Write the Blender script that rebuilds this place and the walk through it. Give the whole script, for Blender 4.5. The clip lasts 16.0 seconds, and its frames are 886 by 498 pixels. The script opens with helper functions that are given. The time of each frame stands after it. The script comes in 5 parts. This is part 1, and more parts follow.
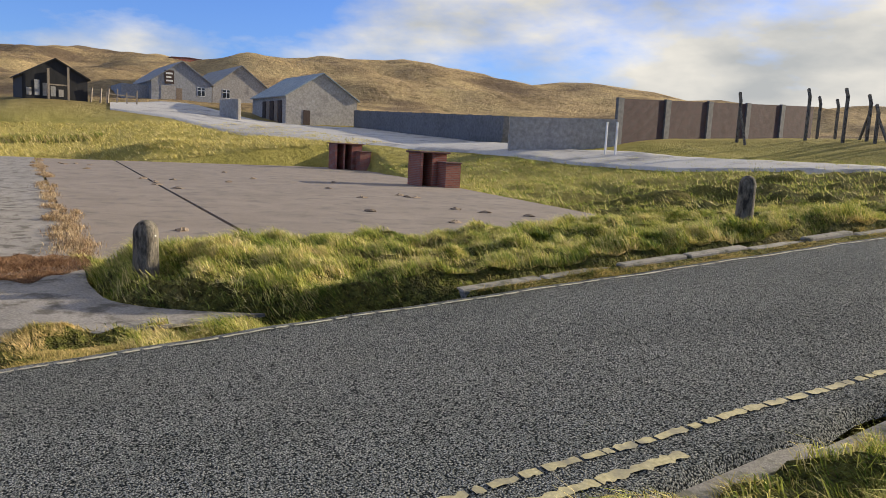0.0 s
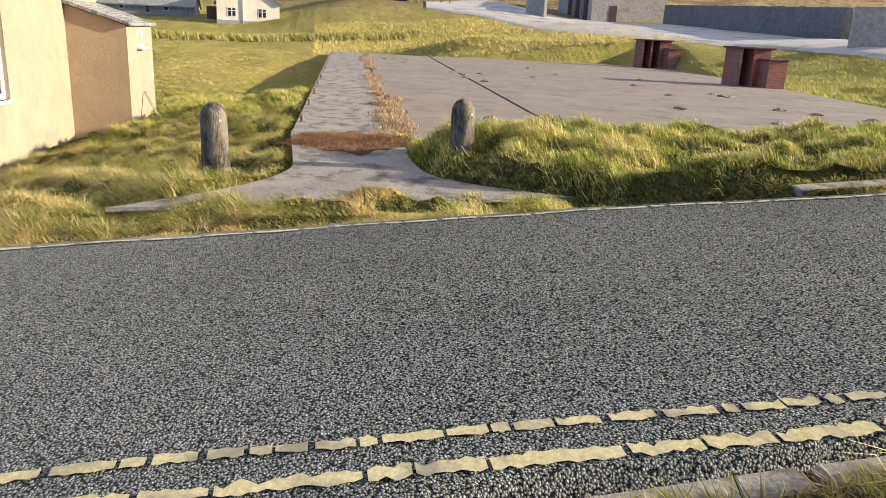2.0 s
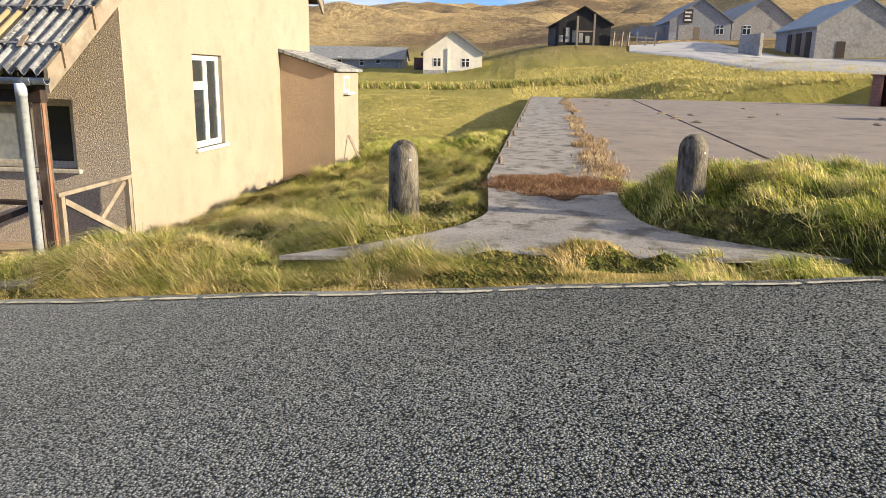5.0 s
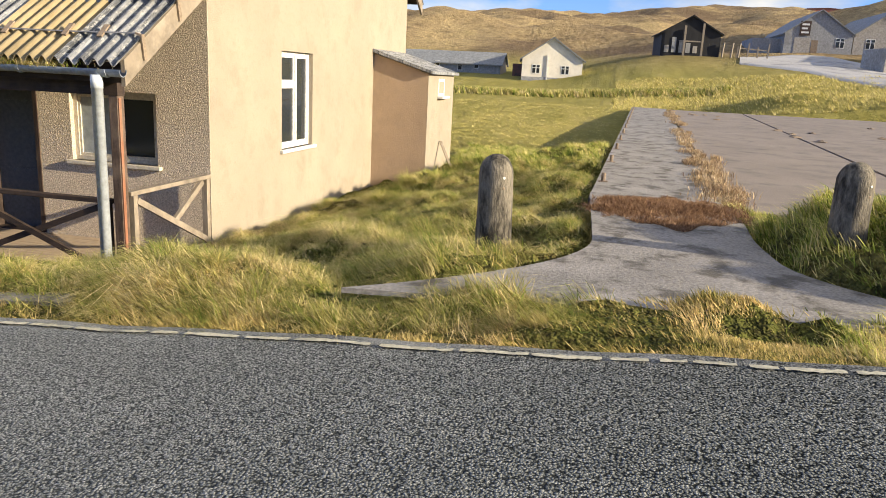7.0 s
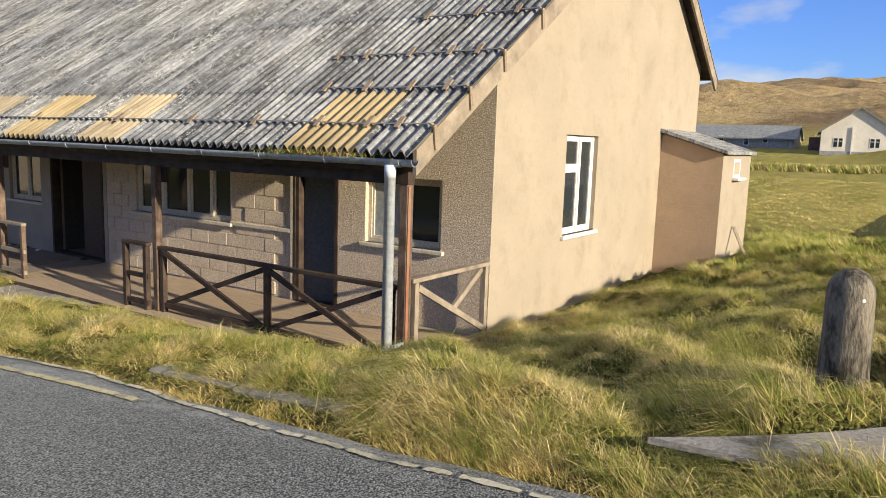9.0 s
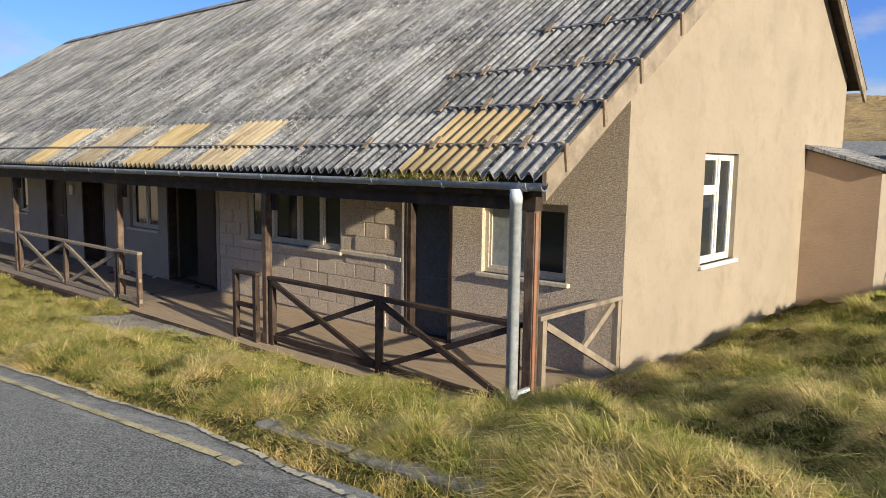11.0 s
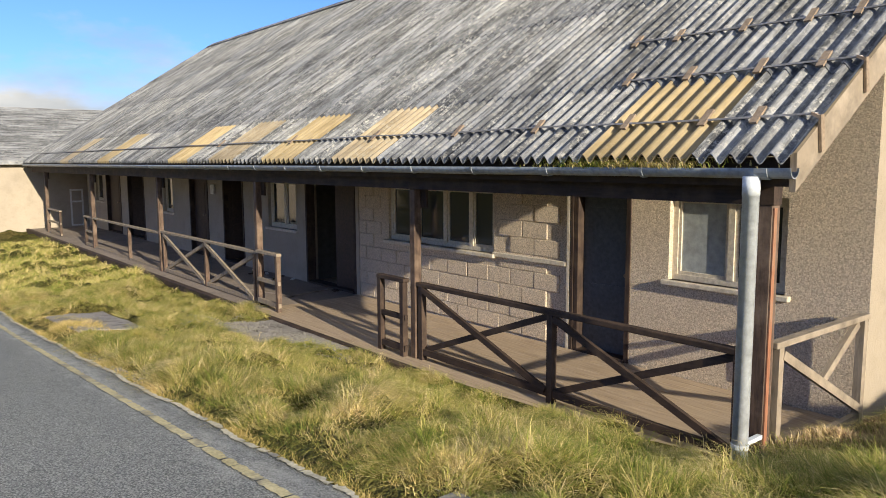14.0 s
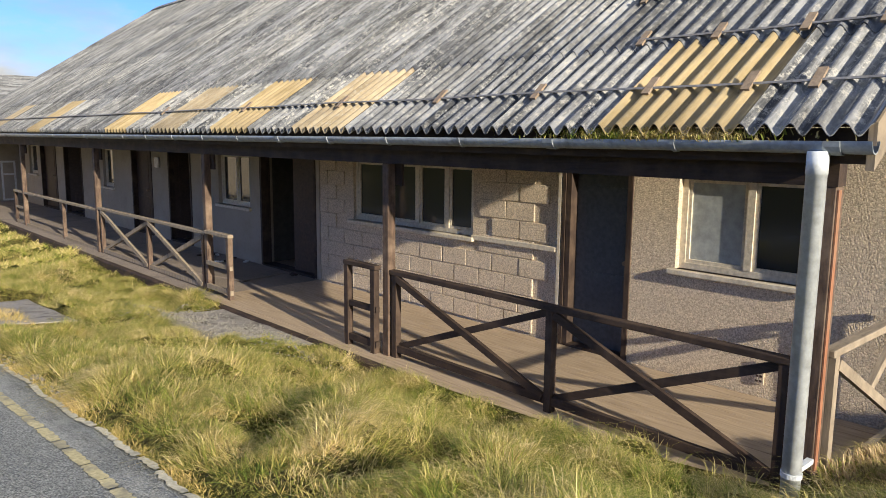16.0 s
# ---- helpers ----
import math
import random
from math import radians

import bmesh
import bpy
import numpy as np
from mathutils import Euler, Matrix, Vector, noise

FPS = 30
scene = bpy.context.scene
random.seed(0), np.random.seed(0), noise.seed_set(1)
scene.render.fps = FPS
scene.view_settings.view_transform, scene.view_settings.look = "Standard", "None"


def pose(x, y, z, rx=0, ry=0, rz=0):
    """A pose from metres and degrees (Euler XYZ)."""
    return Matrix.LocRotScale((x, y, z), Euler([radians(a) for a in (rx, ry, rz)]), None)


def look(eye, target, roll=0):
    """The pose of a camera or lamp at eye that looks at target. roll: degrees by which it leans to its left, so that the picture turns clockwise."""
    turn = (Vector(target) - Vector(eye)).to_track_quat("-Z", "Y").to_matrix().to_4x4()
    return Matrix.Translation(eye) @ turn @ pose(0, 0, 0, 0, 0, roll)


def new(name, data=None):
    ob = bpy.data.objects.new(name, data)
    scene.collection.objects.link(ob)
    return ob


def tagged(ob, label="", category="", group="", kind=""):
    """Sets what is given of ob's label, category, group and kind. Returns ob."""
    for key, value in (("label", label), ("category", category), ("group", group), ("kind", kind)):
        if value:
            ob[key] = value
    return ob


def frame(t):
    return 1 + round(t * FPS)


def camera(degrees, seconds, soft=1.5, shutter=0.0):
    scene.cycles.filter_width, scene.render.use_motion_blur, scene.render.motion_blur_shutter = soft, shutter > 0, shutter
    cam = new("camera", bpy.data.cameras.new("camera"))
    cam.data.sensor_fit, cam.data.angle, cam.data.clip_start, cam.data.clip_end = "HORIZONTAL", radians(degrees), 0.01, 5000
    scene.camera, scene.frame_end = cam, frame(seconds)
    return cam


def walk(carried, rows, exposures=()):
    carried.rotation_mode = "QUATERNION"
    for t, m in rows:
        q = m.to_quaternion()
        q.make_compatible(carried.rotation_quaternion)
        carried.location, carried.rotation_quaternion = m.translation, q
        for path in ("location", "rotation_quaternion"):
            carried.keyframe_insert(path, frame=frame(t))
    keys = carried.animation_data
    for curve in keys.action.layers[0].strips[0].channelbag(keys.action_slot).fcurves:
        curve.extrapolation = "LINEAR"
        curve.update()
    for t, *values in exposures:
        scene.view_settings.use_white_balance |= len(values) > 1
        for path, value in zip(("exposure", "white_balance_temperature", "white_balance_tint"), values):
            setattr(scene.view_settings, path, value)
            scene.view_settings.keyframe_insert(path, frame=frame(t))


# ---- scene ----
cam = camera(62.2, 16.0, 0.9)
PATH = [
    (0, (10.716, 5.233, 2.799), (9.045, 6.298, 2.528), 2.9),
    (0.5, (10.7, 5.227, 2.737), (8.936, 6.065, 2.306), 3.1),
    (1, (10.655, 5.212, 2.695), (8.824, 5.801, 2.148), 2.7),
    (1.5, (10.584, 5.186, 2.645), (8.715, 5.601, 2.068), 2.6),
    (2, (10.47, 5.149, 2.581), (8.581, 5.489, 2.017), 2.9),
    (2.5, (10.359, 5.135, 2.566), (8.461, 5.4, 1.994), 2.4),
    (3, (10.232, 5.144, 2.508), (8.323, 5.309, 1.932), 1.4),
    (3.5, (10.017, 5.18, 2.415), (8.097, 5.17, 1.857), 0.2),
    (4, (9.834, 5.174, 2.476), (7.906, 5.046, 1.958), 0.5),
    (4.2, (9.763, 5.161, 2.465), (7.829, 5.013, 1.975), 0.8),
    (6.3, (8.816, 5.052, 2.363), (6.884, 4.819, 1.903), 1.9),
    (6.5, (8.726, 5.033, 2.368), (6.8, 4.753, 1.907), 2.1),
    (7, (8.542, 4.977, 2.385), (6.64, 4.562, 1.927), 2.9),
    (7.5, (8.382, 4.911, 2.361), (6.51, 4.36, 1.927), 4.6),
    (8, (8.191, 4.773, 2.362), (6.365, 4.065, 1.954), 4.9),
    (8.5, (8.02, 4.609, 2.455), (6.272, 3.716, 2.072), 3.6),
    (9, (7.941, 4.537, 2.48), (6.29, 3.445, 2.19), 1.9),
    (9.2, (7.873, 4.5, 2.497), (6.256, 3.347, 2.255), 2.1),
    (11.3, (7.384, 3.759, 2.446), (5.922, 2.417, 2.201), 0.5),
    (11.5, (7.335, 3.682, 2.461), (5.893, 2.318, 2.211), 0.3),
    (12, (7.246, 3.485, 2.429), (5.866, 2.053, 2.21), -0.1),
    (12.5, (7.116, 3.271, 2.382), (5.8, 1.775, 2.213), -0.2),
    (13, (7.055, 3.058, 2.384), (5.771, 1.535, 2.21), -0.1),
    (13.5, (6.97, 2.835, 2.371), (5.715, 1.291, 2.164), -0.2),
    (14, (6.863, 2.583, 2.351), (5.619, 1.036, 2.111), -0.3),
    (14.5, (6.774, 2.326, 2.337), (5.51, 0.801, 2.066), -0.1),
    (15, (6.679, 2.098, 2.311), (5.397, 0.592, 2.014), 0.1),
    (15.5, (6.518, 1.86, 2.282), (5.216, 0.373, 1.979), 0.1),
    (16, (6.401, 1.626, 2.289), (5.067, 0.166, 1.988), 0.5),
]
walk(cam, [(t, look(eye, target, roll)) for t, eye, target, roll in PATH], [(0.0, 0.66, 6900, 10), (0.5, 0.92, 7000, 10), (1.0, 1.16, 7100, 10), (1.6, 1.16, 7100, 10), (4.0, 1.12, 7100, 10), (8.0, 0.9, 6900, 10), (11.0, 0.58, 6600, 10), (16.0, 0.82, 6550, 10)])

# ---- world, sun, exposure ----
SUN = Vector((0.148, 1.0, 0.31)).normalized()
elev, azim = math.asin(SUN.z), math.atan2(SUN.x, SUN.y)
world = bpy.data.worlds.new("sky")
scene.world = world
world.use_nodes = True
wt = world.node_tree
wt.nodes.clear()


def wn(kind, **inputs):
    n = wt.nodes.new(kind)
    for k, v in inputs.items():
        n.inputs[k].default_value = v
    return n


sky = wt.nodes.new("ShaderNodeTexSky")
sky.sky_type, sky.sun_disc, sky.sun_elevation, sky.sun_rotation = "NISHITA", False, elev, azim
sky.air_density, sky.dust_density, sky.ozone_density = 1.0, 0.4, 2.0
tc = wt.nodes.new("ShaderNodeTexCoord")
mp = wt.nodes.new("ShaderNodeMapping")
mp.inputs["Scale"].default_value = (1.0, 1.0, 2.6)
mp.inputs["Location"].default_value = (0.35, 0.1, 0.15)
wt.links.new(tc.outputs["Generated"], mp.inputs["Vector"])
cloud = wn("ShaderNodeTexNoise", Scale=3.1, Detail=9.0, Roughness=0.55)
wt.links.new(mp.outputs["Vector"], cloud.inputs["Vector"])
sep = wt.nodes.new("ShaderNodeSeparateXYZ")
wt.links.new(tc.outputs["Generated"], sep.inputs[0])
# more cloud low down and towards the bright side of the sky
low = wn("ShaderNodeMapRange", **{"From Min": 0.02, "From Max": 0.32, "To Min": 0.12, "To Max": -0.16})
wt.links.new(sep.outputs["Z"], low.inputs["Value"])
side = wn("ShaderNodeMapRange", **{"From Min": 0.2, "From Max": 0.75, "To Min": -0.06, "To Max": 0.14})
wt.links.new(sep.outputs["Y"], side.inputs["Value"])
add1 = wt.nodes.new("ShaderNodeMath")
wt.links.new(cloud.outputs["Fac"], add1.inputs[0])
wt.links.new(low.outputs[0], add1.inputs[1])
add2 = wt.nodes.new("ShaderNodeMath")
wt.links.new(add1.outputs[0], add2.inputs[0])
wt.links.new(side.outputs[0], add2.inputs[1])
# unseen cloud overhead, added to whiten and strengthen the ambient light
high = wn("ShaderNodeMapRange", **{"From Min": 0.42, "From Max": 0.7, "To Min": 0.0, "To Max": 0.36})
wt.links.new(sep.outputs["Z"], high.inputs["Value"])
add3 = wt.nodes.new("ShaderNodeMath")
wt.links.new(add2.outputs[0], add3.inputs[0])
wt.links.new(high.outputs[0], add3.inputs[1])
cr = wt.nodes.new("ShaderNodeValToRGB")
cr.color_ramp.elements[0].position, cr.color_ramp.elements[1].position = 0.47, 0.66
wt.links.new(add3.outputs[0], cr.inputs["Fac"])
tone = wn("ShaderNodeTexNoise", Scale=5.0, Detail=6.0)
wt.links.new(mp.outputs["Vector"], tone.inputs["Vector"])
ccol = wt.nodes.new("ShaderNodeValToRGB")
ccol.color_ramp.elements[0].position, ccol.color_ramp.elements[1].position = 0.35, 0.65
ccol.color_ramp.elements[0].color, ccol.color_ramp.elements[1].color = (2.9, 3.1, 3.3, 1), (5.4, 5.3, 5.0, 1)
wt.links.new(tone.outputs["Fac"], ccol.inputs["Fac"])
mixc = wt.nodes.new("ShaderNodeMix")
mixc.data_type = "RGBA"
wt.links.new(cr.outputs["Color"], mixc.inputs[0])
tint = wt.nodes.new("ShaderNodeMix")
tint.data_type, tint.blend_type = "RGBA", "MULTIPLY"
tint.inputs[0].default_value = 1.0
tint.inputs[7].default_value = (0.42, 0.63, 1.22, 1)
wt.links.new(sky.outputs["Color"], tint.inputs[6])
wt.links.new(tint.outputs[2], mixc.inputs[6])
wt.links.new(ccol.outputs["Color"], mixc.inputs[7])
bg = wn("ShaderNodeBackground", Strength=0.105)
wt.links.new(mixc.outputs[2], bg.inputs["Color"])
wo = wt.nodes.new("ShaderNodeOutputWorld")
wt.links.new(bg.outputs[0], wo.inputs["Surface"])

sun = new("sun", bpy.data.lights.new("sun", "SUN"))
sun.data.energy, sun.data.angle, sun.data.color = 5.0, radians(0.6), (1.0, 0.885, 0.70)
sun.matrix_world = look(Vector((0, 0, 60)) + SUN * 100, Vector((0, 0, 60)))

# ---- materials ----


def mat(name, base, rough=0.8, metal=0.0, spec=0.4):
    m = bpy.data.materials.new(name)
    m.use_nodes = True
    b = m.node_tree.nodes["Principled BSDF"]
    b.inputs["Base Color"].default_value = (*base, 1)
    b.inputs["Roughness"].default_value, b.inputs["Metallic"].default_value = rough, metal
    b.inputs["Specular IOR Level"].default_value = spec
    return m


class Nodes:
    """Short ways to wire a material."""

    def __init__(self, m):
        self.m, self.t = m, m.node_tree
        self.b = self.t.nodes["Principled BSDF"]
        self.pos = self.t.nodes.new("ShaderNodeNewGeometry").outputs["Position"]

    def node(self, kind, **inputs):
        n = self.t.nodes.new(kind)
        for k, v in inputs.items():
            if hasattr(v, "is_output"):
                self.t.links.new(v, n.inputs[k])
            else:
                n.inputs[k].default_value = v
        return n

    def scaled(self, s):
        n = self.t.nodes.new("ShaderNodeVectorMath")
        n.operation = "MULTIPLY"
        self.t.links.new(self.pos, n.inputs[0])
        n.inputs[1].default_value = s
        return n.outputs[0]

    def noise(self, scale, detail=4.0, rough=0.55, stretch=None):
        n = self.node("ShaderNodeTexNoise", Scale=scale, Detail=detail, Roughness=rough)
        self.t.links.new(self.scaled(stretch) if stretch else self.pos, n.inputs["Vector"])
        return n.outputs["Fac"]

    def ramp(self, fac, *stops):
        n = self.t.nodes.new("ShaderNodeValToRGB")
        el = n.color_ramp.elements
        while len(el) < len(stops):
            el.new(0.5)
        for e, (p, c) in zip(el, stops):
            e.position, e.color = p, (*c, 1)
        self.t.links.new(fac, n.inputs["Fac"])
        return n.outputs["Color"]

    def mix(self, fac, a, b, blend="MIX"):
        n = self.t.nodes.new("ShaderNodeMix")
        n.data_type, n.blend_type = "RGBA", blend
        for sock, v in ((n.inputs[0], fac), (n.inputs[6], a), (n.inputs[7], b)):
            if hasattr(v, "is_output"):
                self.t.links.new(v, sock)
            else:
                sock.default_value = v if not isinstance(v, tuple) else (*v, 1)
        return n.outputs[2]

    def bump(self, height, strength, dist):
        n = self.node("ShaderNodeBump", Strength=strength, Distance=dist, Height=height)
        if self.b.inputs["Normal"].is_linked:
            self.t.links.new(self.b.inputs["Normal"].links[0].from_socket, n.inputs["Normal"])
        self.t.links.new(n.outputs["Normal"], self.b.inputs["Normal"])

    def colour(self, c):
        self.t.links.new(c, self.b.inputs["Base Color"])

    def rough(self, fac):
        self.t.links.new(fac, self.b.inputs["Roughness"])


G0 = (0, 0, 0)
W1 = (1, 1, 1)


def surface(name, dark, light, rough=0.85, fine=40.0, big=1.5, bump=0.3, dist=0.01, stain=None, stain_at=(0.55, 0.7), stretch=None, each=0.0):
    """Two-scale variation between dark and light, grain relief, stains."""
    m = mat(name, light, rough)
    n = Nodes(m)
    c = n.ramp(n.noise(big, 5.0, 0.6, stretch), (0.3, dark), (0.7, light))
    g = n.noise(fine, 4.0, 0.6, stretch)
    c = n.mix(0.55, c, n.ramp(g, (0.25, tuple(0.55 * v for v in dark)), (0.75, tuple(min(1, 1.25 * v) for v in light))))
    if stain:
        c = n.mix(n.ramp(n.noise(big * 2.3, 6.0, 0.65, stretch), (stain_at[0], G0), (stain_at[1], W1)), c, stain)
    if each:
        r = n.node("ShaderNodeObjectInfo").outputs["Random"]
        c = n.mix(1.0, c, n.ramp(r, (0.0, (1 - each,) * 3), (1.0, (1 + each * 0.3,) * 3)), "MULTIPLY")
    n.colour(c)
    n.bump(g, bump, dist)
    return m


def asphalt_material():
    m = mat("asphalt", (0.05, 0.05, 0.05), 1.0, spec=0.03)
    n = Nodes(m)
    warp = n.node("ShaderNodeTexNoise", Scale=70.0, Detail=2.0, Vector=n.pos)
    sway = n.node("ShaderNodeVectorMath")
    sway.operation = "MULTIPLY_ADD"
    n.t.links.new(warp.outputs["Color"], sway.inputs[0])
    sway.inputs[1].default_value = (0.011, 0.011, 0.011)
    n.t.links.new(n.pos, sway.inputs[2])
    v = n.node("ShaderNodeTexVoronoi", Scale=92.0, Vector=sway.outputs[0])
    stone = n.ramp(v.outputs["Color"], (0.1, (0.13, 0.141, 0.136)), (0.5, (0.235, 0.246, 0.235)), (0.95, (0.42, 0.426, 0.40)))
    gap = n.ramp(v.outputs["Distance"], (0.40, W1), (0.70, (0.07, 0.08, 0.088)))
    c = n.mix(1.0, stone, gap, "MULTIPLY")
    c = n.mix(n.ramp(n.noise(0.9, 6.0, 0.65, (1, 0.4, 1)), (0.42, G0), (0.75, (0.55, 0.55, 0.55))), c, n.mix(1.0, c, (0.55, 0.56, 0.56), "MULTIPLY"))
    # worn: front-lit paleness painted in towards -y; pale grit washed along the far edge
    sx = n.node("ShaderNodeSeparateXYZ", Vector=n.pos)
    worn = n.node("ShaderNodeMapRange", **{"Value": sx.outputs["Y"], "From Min": 5.5, "From Max": -2.0, "To Min": 0.0, "To Max": 1.0})
    c = n.mix(worn.outputs[0], c, n.mix(0.45, n.mix(1.0, c, (1.35, 1.35, 1.35), "MULTIPLY"), n.ramp(n.noise(150.0, 3.0, 0.7), (0.3, (0.22, 0.235, 0.23)), (0.7, (0.46, 0.475, 0.46)))))
    edge = n.node("ShaderNodeMapRange", **{"Value": sx.outputs["X"], "From Min": 6.3, "From Max": 5.3, "To Min": 0.0, "To Max": 1.0})
    dust = n.node("ShaderNodeMath", **{})
    dust.operation = "MULTIPLY"
    n.t.links.new(edge.outputs[0], dust.inputs[0])
    n.t.links.new(n.noise(2.6, 12.0, 0.85, (1.6, 0.6, 1)), dust.inputs[1])
    c = n.mix(n.ramp(dust.outputs[0], (0.42, G0), (0.56, (0.55, 0.55, 0.55))), c, (0.5, 0.51, 0.49))
    n.colour(c)
    n.bump(v.outputs["Distance"], 1.0, -0.015)
    n.bump(n.noise(220.0, 2.0), 0.3, 0.003)
    return m


def grass_material(name, stops, var=0.5, green=0.28):
    """Blades that differ one by one, by clump and by patch."""
    m = mat(name, stops[0][1], 0.7, spec=0.25)
    n = Nodes(m)
    isl = n.t.nodes.new("ShaderNodeNewGeometry").outputs["Random Per Island"]
    patch = n.mix(0.45, n.noise(1.5, 4.0, 0.65), n.noise(6.5, 3.0, 0.6))
    mx = n.node("ShaderNodeMath")
    mx.operation = "MULTIPLY_ADD"
    n.t.links.new(isl, mx.inputs[0])
    mx.inputs[1].default_value = var
    sub = n.node("ShaderNodeMapRange", **{"Value": patch, "From Min": 0.36, "From Max": 0.64, "To Min": -green, "To Max": 1.1 - var})
    n.t.links.new(sub.outputs[0], mx.inputs[2])
    shade = n.node("ShaderNodeMath")
    shade.operation = "FRACT"
    spread = n.node("ShaderNodeMath")
    spread.operation = "MULTIPLY"
    n.t.links.new(isl, spread.inputs[0])
    spread.inputs[1].default_value = 57.3
    n.t.links.new(spread.outputs[0], shade.inputs[0])
    n.colour(n.mix(1.0, n.ramp(mx.outputs[0], *stops), n.ramp(shade.outputs[0], (0.0, (0.5, 0.5, 0.5)), (1.0, (1.4, 1.4, 1.4))), "MULTIPLY"))
    tr = n.node("ShaderNodeBsdfTranslucent")
    n.t.links.new(n.b.inputs["Base Color"].links[0].from_socket, tr.inputs["Color"])
    ms = n.node("ShaderNodeMixShader", Fac=0.28)
    n.t.links.new(n.b.outputs[0], ms.inputs[1])
    n.t.links.new(tr.outputs[0], ms.inputs[2])
    n.t.links.new(ms.outputs[0], n.t.nodes["Material Output"].inputs["Surface"])
    return m


def land_material():
    m = mat("land", (0.1, 0.1, 0.03), 0.95, spec=0.1)
    n = Nodes(m)
    near = n.ramp(n.noise(0.7, 6.0, 0.65), (0.3, (0.085, 0.105, 0.02)), (0.5, (0.19, 0.19, 0.045)), (0.72, (0.38, 0.30, 0.11)))
    near = n.mix(n.ramp(n.noise(14.0, 4.0, 0.7), (0.35, (0.85, 0.85, 0.85)), (0.65, G0)), near, (0.035, 0.03, 0.012))
    field = n.ramp(n.noise(0.35, 6.0, 0.6, (0.25, 1.4, 1)), (0.3, (0.34, 0.31, 0.075)), (0.6, (0.52, 0.445, 0.135)), (0.8, (0.64, 0.52, 0.22)))
    field = n.mix(0.2, field, n.ramp(n.noise(3.5, 5.0, 0.7), (0.3, (0.07, 0.085, 0.015)), (0.7, (0.3, 0.27, 0.09))))
    hill = n.ramp(n.noise(0.035, 8.0, 0.68), (0.4, (0.15, 0.105, 0.07)), (0.5, (0.40, 0.285, 0.145)), (0.6, (0.62, 0.46, 0.23)), (0.75, (0.44, 0.36, 0.14)))
    hill = n.mix(0.5, hill, n.ramp(n.noise(0.9, 7.0, 0.8), (0.35, (0.13, 0.095, 0.05)), (0.65, (0.72, 0.54, 0.28))))
    hill = n.mix(n.ramp(n.noise(0.022, 7.0, 0.7, (1, 1, 3)), (0.5, G0), (0.6, (0.75, 0.75, 0.75))), hill, (0.15, 0.105, 0.07))
    hill = n.mix(n.ramp(n.noise(0.25, 6.0, 0.75), (0.55, G0), (0.68, (0.6, 0.6, 0.6))), hill, (0.10, 0.085, 0.04))
    sx = n.node("ShaderNodeSeparateXYZ", Vector=n.pos)
    a = n.node("ShaderNodeMapRange", **{"Value": sx.outputs["X"], "From Min": -6.0, "From Max": -16.0})
    b = n.node("ShaderNodeMapRange", **{"Value": sx.outputs["Z"], "From Min": 3.5, "From Max": 7.5})
    c = n.mix(a.outputs[0], near, field)
    c = n.mix(b.outputs[0], c, hill)
    n.colour(c)
    n.bump(n.noise(9.0, 5.0, 0.7), 0.8, 0.12)
    n.bump(n.noise(0.5, 7.0, 0.75), 0.9, 2.2)
    return m


def pebbledash_material(name, dark, light):
    m = mat(name, light, 0.9)
    n = Nodes(m)
    v = n.node("ShaderNodeTexVoronoi", Scale=80.0, Vector=n.pos)
    c = n.ramp(n.noise(45.0, 3.0, 0.6), (0.3, dark), (0.7, light))
    c = n.mix(0.5, c, n.ramp(v.outputs["Color"], (0.2, tuple(0.75 * q for q in dark)), (0.9, tuple(1.15 * q for q in light))))
    c = n.mix(n.ramp(n.noise(1.3, 5.0), (0.45, G0), (0.75, (0.3, 0.3, 0.3))), c, tuple(0.65 * q for q in light))
    n.colour(c)
    n.bump(v.outputs["Distance"], 0.8, -0.010)
    n.bump(n.noise(30.0, 3.0, 0.6), 0.7, 0.014)
    return m


def render_material(name, base, stain):
    m = mat(name, base, 0.9)
    n = Nodes(m)
    c = n.ramp(n.noise(0.8, 6.0, 0.6), (0.3, tuple(0.86 * q for q in base)), (0.65, base))
    c = n.mix(n.ramp(n.noise(1.9, 9.0, 0.72), (0.5, G0), (0.7, (0.6, 0.6, 0.6))), c, stain)
    c = n.mix(n.ramp(n.noise(13.0, 8.0, 0.8), (0.52, G0), (0.72, (0.4, 0.4, 0.4))), c, tuple(0.8 * q for q in stain))
    n.colour(c)
    n.bump(n.noise(48.0, 5.0, 0.7), 0.7, 0.012)
    n.bump(n.noise(4.0, 5.0), 0.3, 0.025)
    return m


def roof_material(name, dark, light, lichen, grime, streak=0.5):
    m = mat(name, light, 0.85)
    n = Nodes(m)
    r = n.node("ShaderNodeObjectInfo").outputs["Random"]
    c = n.ramp(n.noise(3.0, 8.0, 0.75, (0.35, 3.4, 0.35)), (0.4, dark), (0.58, light))
    c = n.mix(n.ramp(n.noise(15.0, 8.0, 0.85), (0.52, G0), (0.58, (0.9, 0.9, 0.9))), c, lichen)
    c = n.mix(n.ramp(n.noise(1.1, 8.0, 0.78, (0.5, 1.3, 0.5)), (0.44, G0), (0.66, (streak, streak, streak))), c, grime)
    c = n.mix(n.ramp(n.noise(6.0, 4.0, 0.6), (0.74, G0), (0.78, (0.7, 0.7, 0.7))), c, (0.42, 0.24, 0.08))
    c = n.mix(1.0, c, n.ramp(r, (0.0, (0.72, 0.73, 0.76)), (1.0, (1.12, 1.1, 1.06))), "MULTIPLY")
    n.colour(c)
    n.bump(n.noise(60.0, 4.0, 0.7), 0.4, 0.006)
    return m


